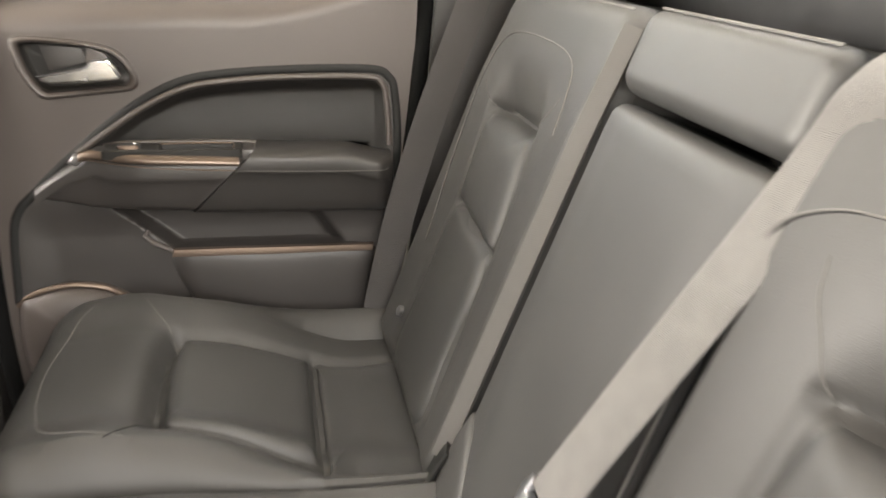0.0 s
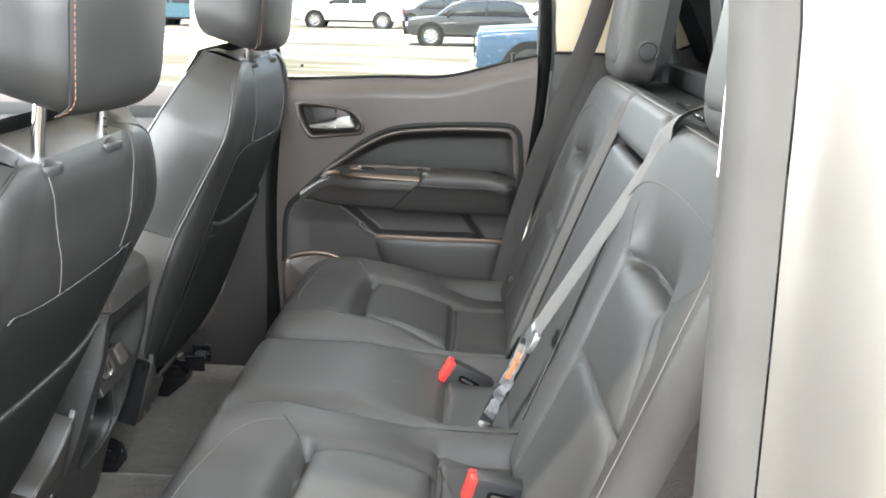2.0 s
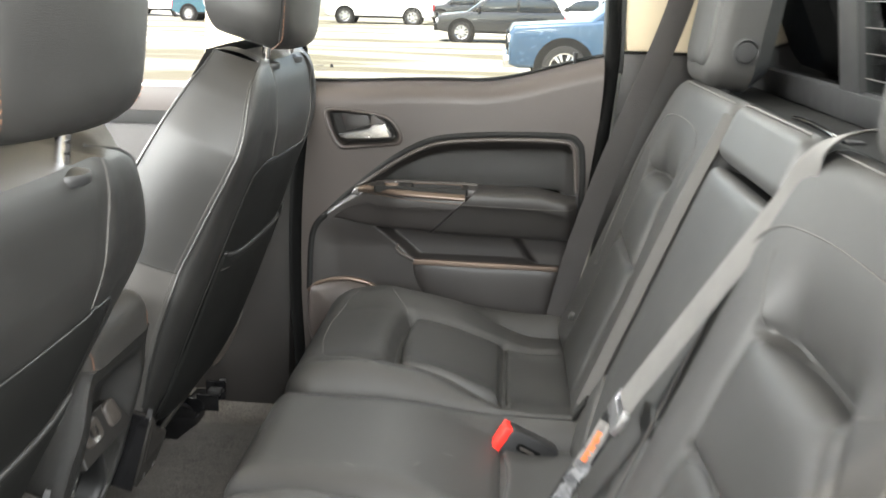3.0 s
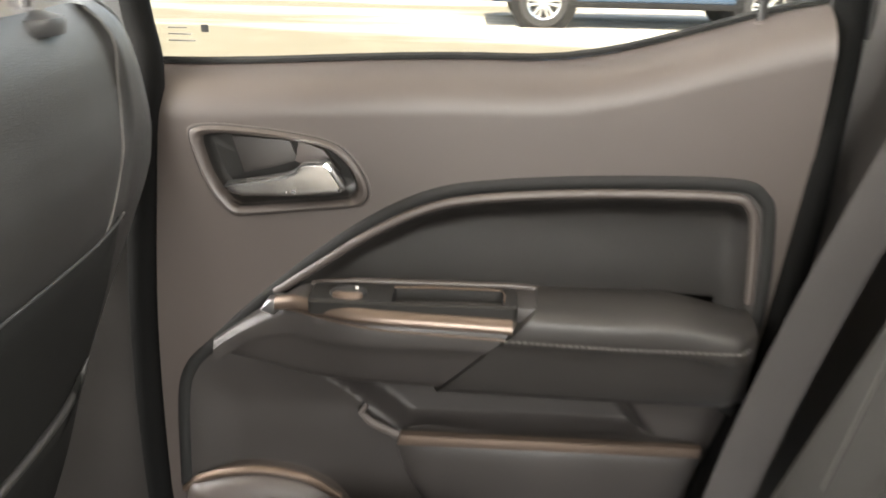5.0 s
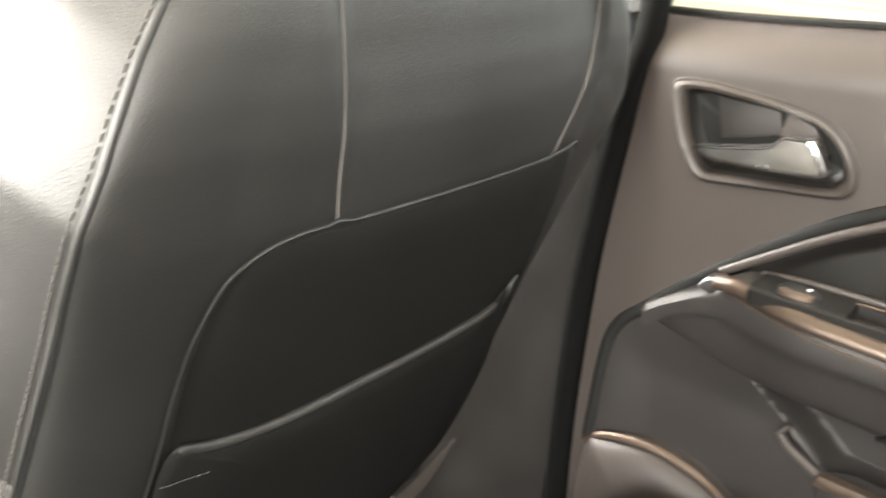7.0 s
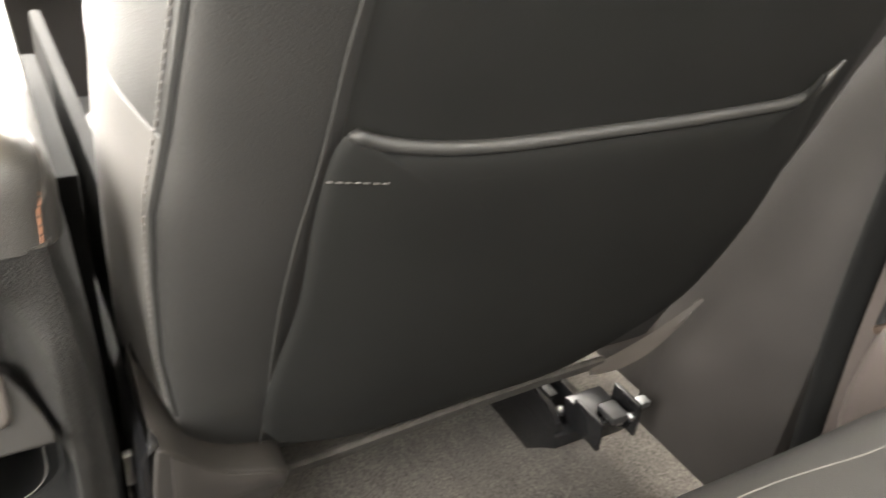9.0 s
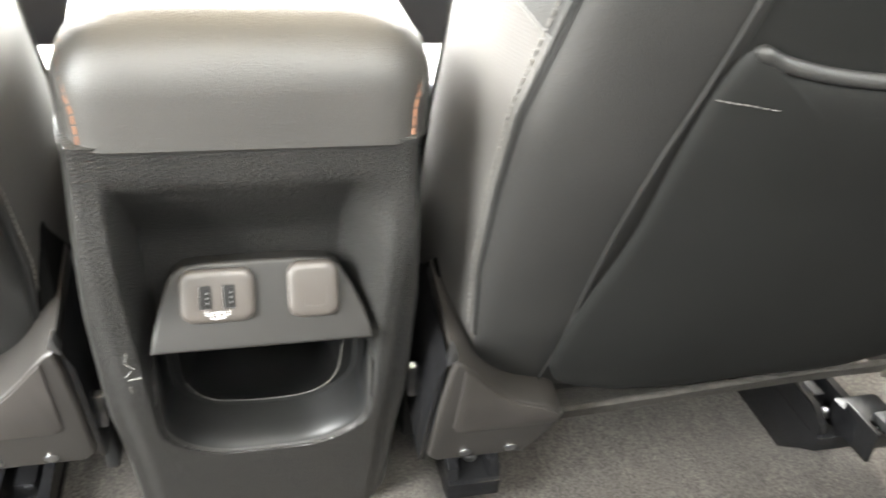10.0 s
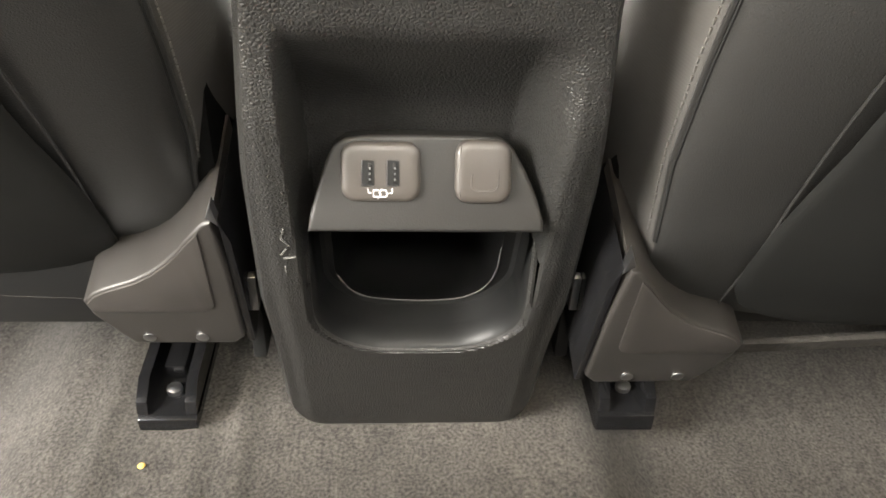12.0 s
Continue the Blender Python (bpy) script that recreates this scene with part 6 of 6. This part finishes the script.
SYMBOL = (((-0.0312, 0.0240), (-0.0312, 0.0212)), ((-0.0312, 0.0212), (-0.0296, 0.0212)), ((-0.0190, 0.0212), (-0.0174, 0.0212)), ((-0.0174, 0.0212), (-0.0174, 0.0240)),
          ((-0.0282, 0.0228), (-0.0252, 0.0228)), ((-0.0240, 0.0228), (-0.0206, 0.0228)), ((-0.0282, 0.0190), (-0.0258, 0.0190)), ((-0.0246, 0.0190), (-0.0206, 0.0190)),
          ((-0.0282, 0.0228), (-0.0282, 0.0190)), ((-0.0206, 0.0228), (-0.0206, 0.0190)), ((-0.0198, 0.0217), (-0.0198, 0.0201)),
          ((-0.0232, 0.0238), (-0.0250, 0.0211)), ((-0.0250, 0.0211), (-0.0238, 0.0208)), ((-0.0238, 0.0208), (-0.0256, 0.0180)))
for a, b in SYMBOL:
    part("port_symbol", tube([HF @ Vector((*a, 0.0047)), HF @ Vector((*b, 0.0047))], 0.00024, 4), WHITEPAINT, usb)
sock = part("socket_cover", key_cap(0.0186, 0.0512, 0.0152, 0.0520, 0.0085, 0.0052), TAUPE, house, "taupe power socket cover")
part("cover_dimple", tube([HF @ Vector((u, v, 0.0054)) for u, v, _ in smooth_open([(0.0285, 0.0330, 0), (0.0282, 0.0262, 0), (0.0296, 0.0236, 0), (0.0330, 0.0228, 0), (0.0400, 0.0230, 0), (0.0428, 0.0244, 0), (0.0436, 0.0280, 0), (0.0434, 0.0350, 0)], 4)], 0.0006, 6), TAUPE, sock, "thumb groove in the cover")
part("cover_hinge", tube([HF @ Vector((u, v, 0.0046)) for u, v in ((0.0216, 0.0490), (0.0212, 0.0340), (0.0218, 0.0185))], 0.0007, 6), TAUPE, sock)
part("bin_lip", tube([KF @ Vector((u, kv(z), -0.0385)) for u, z, _ in smooth_open([(-0.058, 0.186, 0), (-0.0485, 0.167, 0), (-0.034, 0.157, 0), (0.002, 0.1525, 0), (0.036, 0.1565, 0), (0.053, 0.170, 0), (0.0605, 0.192, 0), (0.0615, 0.222, 0)], 5)], 0.0005, 8), LIP, body, "thin bright lip inside the bin")
for k, (u, z, a) in enumerate(((-0.083, 0.300, 1.3), (-0.082, 0.290, 2.2), (-0.084, 0.281, 1.0), (-0.081, 0.275, 0.2), (-0.085, 0.262, 1.5))):
    h = float(console_depth(np.array(u), np.array(kv(z)))) + 0.0003
    part("scuff", tube([KF @ Vector((u + 0.004 * math.cos(a) * t, kv(z + 0.004 * math.sin(a) * t), h)) for t in (-1, 0.3, 1)], 0.0006, 4), LIP, body, "pale scratch on the console edge")

# bits on the floor
single("crumb", lathe(plane_frame((-0.06, -0.228, floor_height(-0.06, -0.228)), (1, 0, 0), (0, 1, 0), (0, 0, 1)), [(0.002, 0), (0.0035, 0.0015), (0.002, 0.003)], 7), mat("straw_yellow", (0.6, 0.42, 0.12), 0.8), "tiny yellow crumb on the carpet", "crumb")


# ---------------------------------------------------------------- outside
GZ = -0.68


def ground_mesh():
    bm = bmesh.new()
    bmesh.ops.create_grid(bm, x_segments=60, y_segments=60, size=1500, matrix=Matrix.Translation((0, 0, GZ)))
    return bm


def ground_mat():
    m = mat("pale_gravel_lot", (0.42, 0.38, 0.31), 0.95, grain=0.6, grain_size=0.05, kind="noise", spec=0.2)
    nt = m.node_tree
    b = nt.nodes["Principled BSDF"]
    tc = nt.nodes.new("ShaderNodeTexCoord")
    n1, n2 = nt.nodes.new("ShaderNodeTexNoise"), nt.nodes.new("ShaderNodeTexNoise")
    mp = nt.nodes.new("ShaderNodeMapping")
    mp.inputs["Scale"].default_value = (0.12, 0.5, 1)
    n1.inputs["Scale"].default_value, n1.inputs["Detail"].default_value = 1.0, 6
    n2.inputs["Scale"].default_value, n2.inputs["Detail"].default_value = 1.7, 8
    r1, r2 = nt.nodes.new("ShaderNodeValToRGB"), nt.nodes.new("ShaderNodeValToRGB")
    r1.color_ramp.elements[0].position, r1.color_ramp.elements[1].position = 0.44, 0.60
    r1.color_ramp.elements[0].color, r1.color_ramp.elements[1].color = (0.15, 0.135, 0.098, 1), (0.43, 0.41, 0.36, 1)
    r2.color_ramp.elements[0].color, r2.color_ramp.elements[1].color = (0.72, 0.72, 0.66, 1), (1, 1, 1, 1)
    mx = nt.nodes.new("ShaderNodeMix")
    mx.data_type, mx.blend_type = "RGBA", "MULTIPLY"
    mx.inputs[0].default_value = 1.0
    nt.links.new(tc.outputs["Object"], mp.inputs["Vector"])
    nt.links.new(mp.outputs["Vector"], n1.inputs["Vector"])
    nt.links.new(tc.outputs["Object"], n2.inputs["Vector"])
    nt.links.new(n1.outputs["Fac"], r1.inputs["Fac"])
    nt.links.new(n2.outputs["Fac"], r2.inputs["Fac"])
    nt.links.new(r1.outputs["Color"], mx.inputs[6])
    nt.links.new(r2.outputs["Color"], mx.inputs[7])
    nt.links.new(mx.outputs[2], b.inputs["Base Color"])
    return m


single("ground", ground_mesh(), ground_mat(), "pale sunlit gravel lot with dry grass", "ground", kind="structure")

CARGLASS = mat("car_glass", (0.02, 0.025, 0.03), 0.05, coat=0.5)
TYRE = mat("tyre_rubber", (0.02, 0.02, 0.02), 0.8, grain=0.5, grain_size=0.02, kind="noise")
ALLOY = mat("alloy_wheel", (0.6, 0.6, 0.6), 0.25, metal=0.9)
LAMP = mat("headlamp_lens", (0.75, 0.76, 0.78), 0.1)
TAIL = mat("tail_lamp", (0.5, 0.02, 0.02), 0.2)


def vehicle(kind, label, x, y, yaw, paint, length, width, height, wheel_r, wheels, profile, greenhouse):
    """A parked vehicle along local +x, nose at 0; profile and greenhouse are side outlines."""
    car = thing(kind, (x, y, GZ), label, "parked vehicle", "parked vehicles")
    M = Matrix.Translation((x, y, GZ)) @ Matrix.Rotation(radians(yaw), 4, "Z")
    sd = lambda h: M @ plane_frame((0, h, 0), (1, 0, 0), (0, 0, 1), (0, -1, 0))
    half = width / 2
    bodyp = part("body", prism(sd(0), profile, -half, half, 0.08, segs=3), paint, car)
    gh = prism(sd(0), greenhouse, -half * 0.86, half * 0.86, 0.10, segs=3)
    cabp = part("cab", gh, paint, car)
    zmin, zmax = min(p[1] for p in greenhouse), max(p[1] for p in greenhouse)
    gx = [p[0] for p in greenhouse]
    c = sum(gx) / len(gx)
    inner_g = [(c + (a - c) * 0.84, zmin + 0.06 + (b - zmin) * 0.76) for a, b in greenhouse]
    for h in (-1, 1):
        g2 = prism(sd(0), inner_g, h * half * 0.862 - 0.012, h * half * 0.862 + 0.012, 0.004)
        part("side_window", g2, CARGLASS, cabp)
        part("window_post", prism(sd(0), [(c - 0.05, zmin + 0.05), (c + 0.05, zmin + 0.05), (c + 0.05, zmax - 0.06), (c - 0.05, zmax - 0.06)], h * half * 0.862 - 0.018, h * half * 0.862 + 0.018, 0.004), paint, cabp)
        part("mirror", box((min(gx) + 0.45, h * (half + 0.1), zmin + 0.12), (0.14, 0.22, 0.18), 0.04, M), BUCKLE, bodyp)
        part("headlamp", box((0.14, h * half * 0.80, profile[2][1] - 0.22), (0.30, 0.34, 0.16), 0.04, M), LAMP, bodyp)
        part("tail_lamp", box((length - 0.06, h * half * 0.88, profile[2][1] - 0.2), (0.14, 0.2, 0.35), 0.03, M), TAIL, bodyp)
        for wx in wheels:
            F = M @ plane_frame((wx, h * (half - 0.10), wheel_r), (1, 0, 0), (0, 0, 1), (0, h, 0))
            part("wheel_arch", lathe(F, [(wheel_r + 0.14, -0.1), (wheel_r + 0.14, 0.103), (wheel_r + 0.02, 0.105)], 32), GAP, bodyp)
            wh = part("wheel", lathe(F, [(wheel_r * 0.62, -0.12), (wheel_r * 0.96, -0.12), (wheel_r, -0.08), (wheel_r, 0.09), (wheel_r * 0.96, 0.125), (wheel_r * 0.68, 0.125), (wheel_r * 0.66, 0.10)], 32), TYRE, car, "black tyre")
            part("rim", lathe(F, [(wheel_r * 0.68, 0.09), (wheel_r * 0.68, 0.128), (wheel_r * 0.62, 0.12), (wheel_r * 0.58, 0.09)], 32), ALLOY, wh)
            part("hub_disc", lathe(F, [(wheel_r * 0.62, 0.08), (wheel_r * 0.62, 0.09)], 24), PORT, wh)
            for k in range(6):
                R = F @ Matrix.Rotation(k * math.pi / 3, 4, "Z")
                part("spoke", merge(prism(R, [(0.05, -0.035), (wheel_r * 0.62, -0.075), (wheel_r * 0.62, -0.02), (0.06, 0.0)], 0.095, 0.12, 0.006), prism(R, [(0.05, 0.035), (0.06, 0.0), (wheel_r * 0.62, 0.02), (wheel_r * 0.62, 0.075)], 0.095, 0.12, 0.006)), ALLOY, wh)
            part("hub_cap", lathe(F, [(0.07, 0.10), (0.065, 0.13), (0.03, 0.135)], 16), ALLOY, wh)
    part("bumper", box((0.03, 0, 0.52), (0.22, width * 0.98, 0.24), 0.06, M), GAP if kind != "pickup_truck" else ALLOY, bodyp)
    part("bumper", box((length - 0.03, 0, 0.55), (0.18, width * 0.96, 0.2), 0.05, M), GAP if kind != "pickup_truck" else ALLOY, bodyp)
    part("grille", box((0.0, 0, 0.86), (0.06, width * 0.6, 0.34), 0.03, M), GAP, bodyp)
    part("sill_trim", prism(sd(0), [(0.9, 0.34), (length - 0.9, 0.34), (length - 0.9, 0.44), (0.9, 0.44)], -half * 1.002 - 0.01, half * 1.002 + 0.01, 0.02), GAP, bodyp)
    return car, M


def pickup(label, x, y, yaw, paint, bars=False):
    prof = [(0.0, 0.45), (0.02, 1.02), (0.10, 1.14), (1.45, 1.24), (1.75, 1.28), (5.75, 1.30), (5.82, 1.25), (5.82, 0.5), (5.6, 0.42), (0.2, 0.40)]
    gh = [(1.45, 1.22), (2.2, 1.82), (2.5, 1.90), (3.75, 1.90), (3.95, 1.80), (4.05, 1.26)]
    car, M = vehicle("pickup_truck", label, x, y, yaw, paint, 5.85, 2.0, 1.92, 0.41, (1.02, 4.72), prof, gh)
    sd = M @ plane_frame((0, 0, 0), (1, 0, 0), (0, 0, 1), (0, -1, 0))
    if bars:
        for k in range(3):
            part("lettering_bar", prism(sd, [(1.72 + 0.03 * k, 0.98 - 0.07 * k), (2.35 - 0.03 * k, 1.00 - 0.07 * k), (2.35 - 0.03 * k, 1.03 - 0.07 * k), (1.72 + 0.03 * k, 1.01 - 0.07 * k)], -1.012, 1.012, 0), WHITEPAINT, car, "pale lettering drawn as bars")
    return car


def suv(label, x, y, yaw, paint, length=4.7):
    k = length / 4.7
    prof = [(0.0, 0.45), (0.05, 0.85), (0.2, 0.98), (1.2 * k, 1.08), (4.45 * k, 1.12), (4.62 * k, 1.0), (4.68 * k, 0.5), (4.4 * k, 0.38), (0.3, 0.36)]
    gh = [(1.1 * k, 1.06), (1.75 * k, 1.56), (2.2 * k, 1.66), (3.8 * k, 1.66), (4.25 * k, 1.52), (4.55 * k, 1.10)]
    return vehicle("suv", label, x, y, yaw, paint, length, 1.86, 1.68, 0.36, (0.92 * k, 3.72 * k), prof, gh)[0]


PAINT_BLUE = mat("blue_car_paint", (0.04, 0.08, 0.135), 0.25, metal=0.3, coat=0.7, mottle=0.04)
PAINT_BLACK = mat("black_car_paint", (0.02, 0.022, 0.025), 0.2, coat=0.7, mottle=0.1)
PAINT_WHITE = mat("white_car_paint", (0.8, 0.8, 0.79), 0.3, coat=0.6, mottle=0.03)
PAINT_TEAL = mat("dark_teal_car_paint", (0.03, 0.09, 0.12), 0.25, coat=0.7, mottle=0.05)
PAINT_RED = mat("red_car_paint", (0.5, 0.06, 0.05), 0.3, coat=0.6, mottle=0.05)
pickup("bright blue pickup truck parked on the gravel lot", 0.50, 15.2, 1, PAINT_BLUE, True)
suv("black sport utility vehicle parked across the lot", -2.2, 30.5, 3, PAINT_BLACK)
suv("white sport utility vehicle behind the black one", 1.2, 35.5, 3, PAINT_WHITE)
pickup("white pickup truck parked in the far row", -9.6, 46.0, 3, PAINT_WHITE)
pickup("white pickup truck at the row's end", -17.5, 48.0, 176, PAINT_WHITE)
suv("dark teal car parked in the far row", -12.6, 43.0, 176, PAINT_TEAL, 4.5)
suv("black car behind the white trucks", -4.6, 50.0, 5, PAINT_BLACK, 4.6)
suv("red car far across the lot", -26.0, 50.0, 3, PAINT_RED, 4.5)
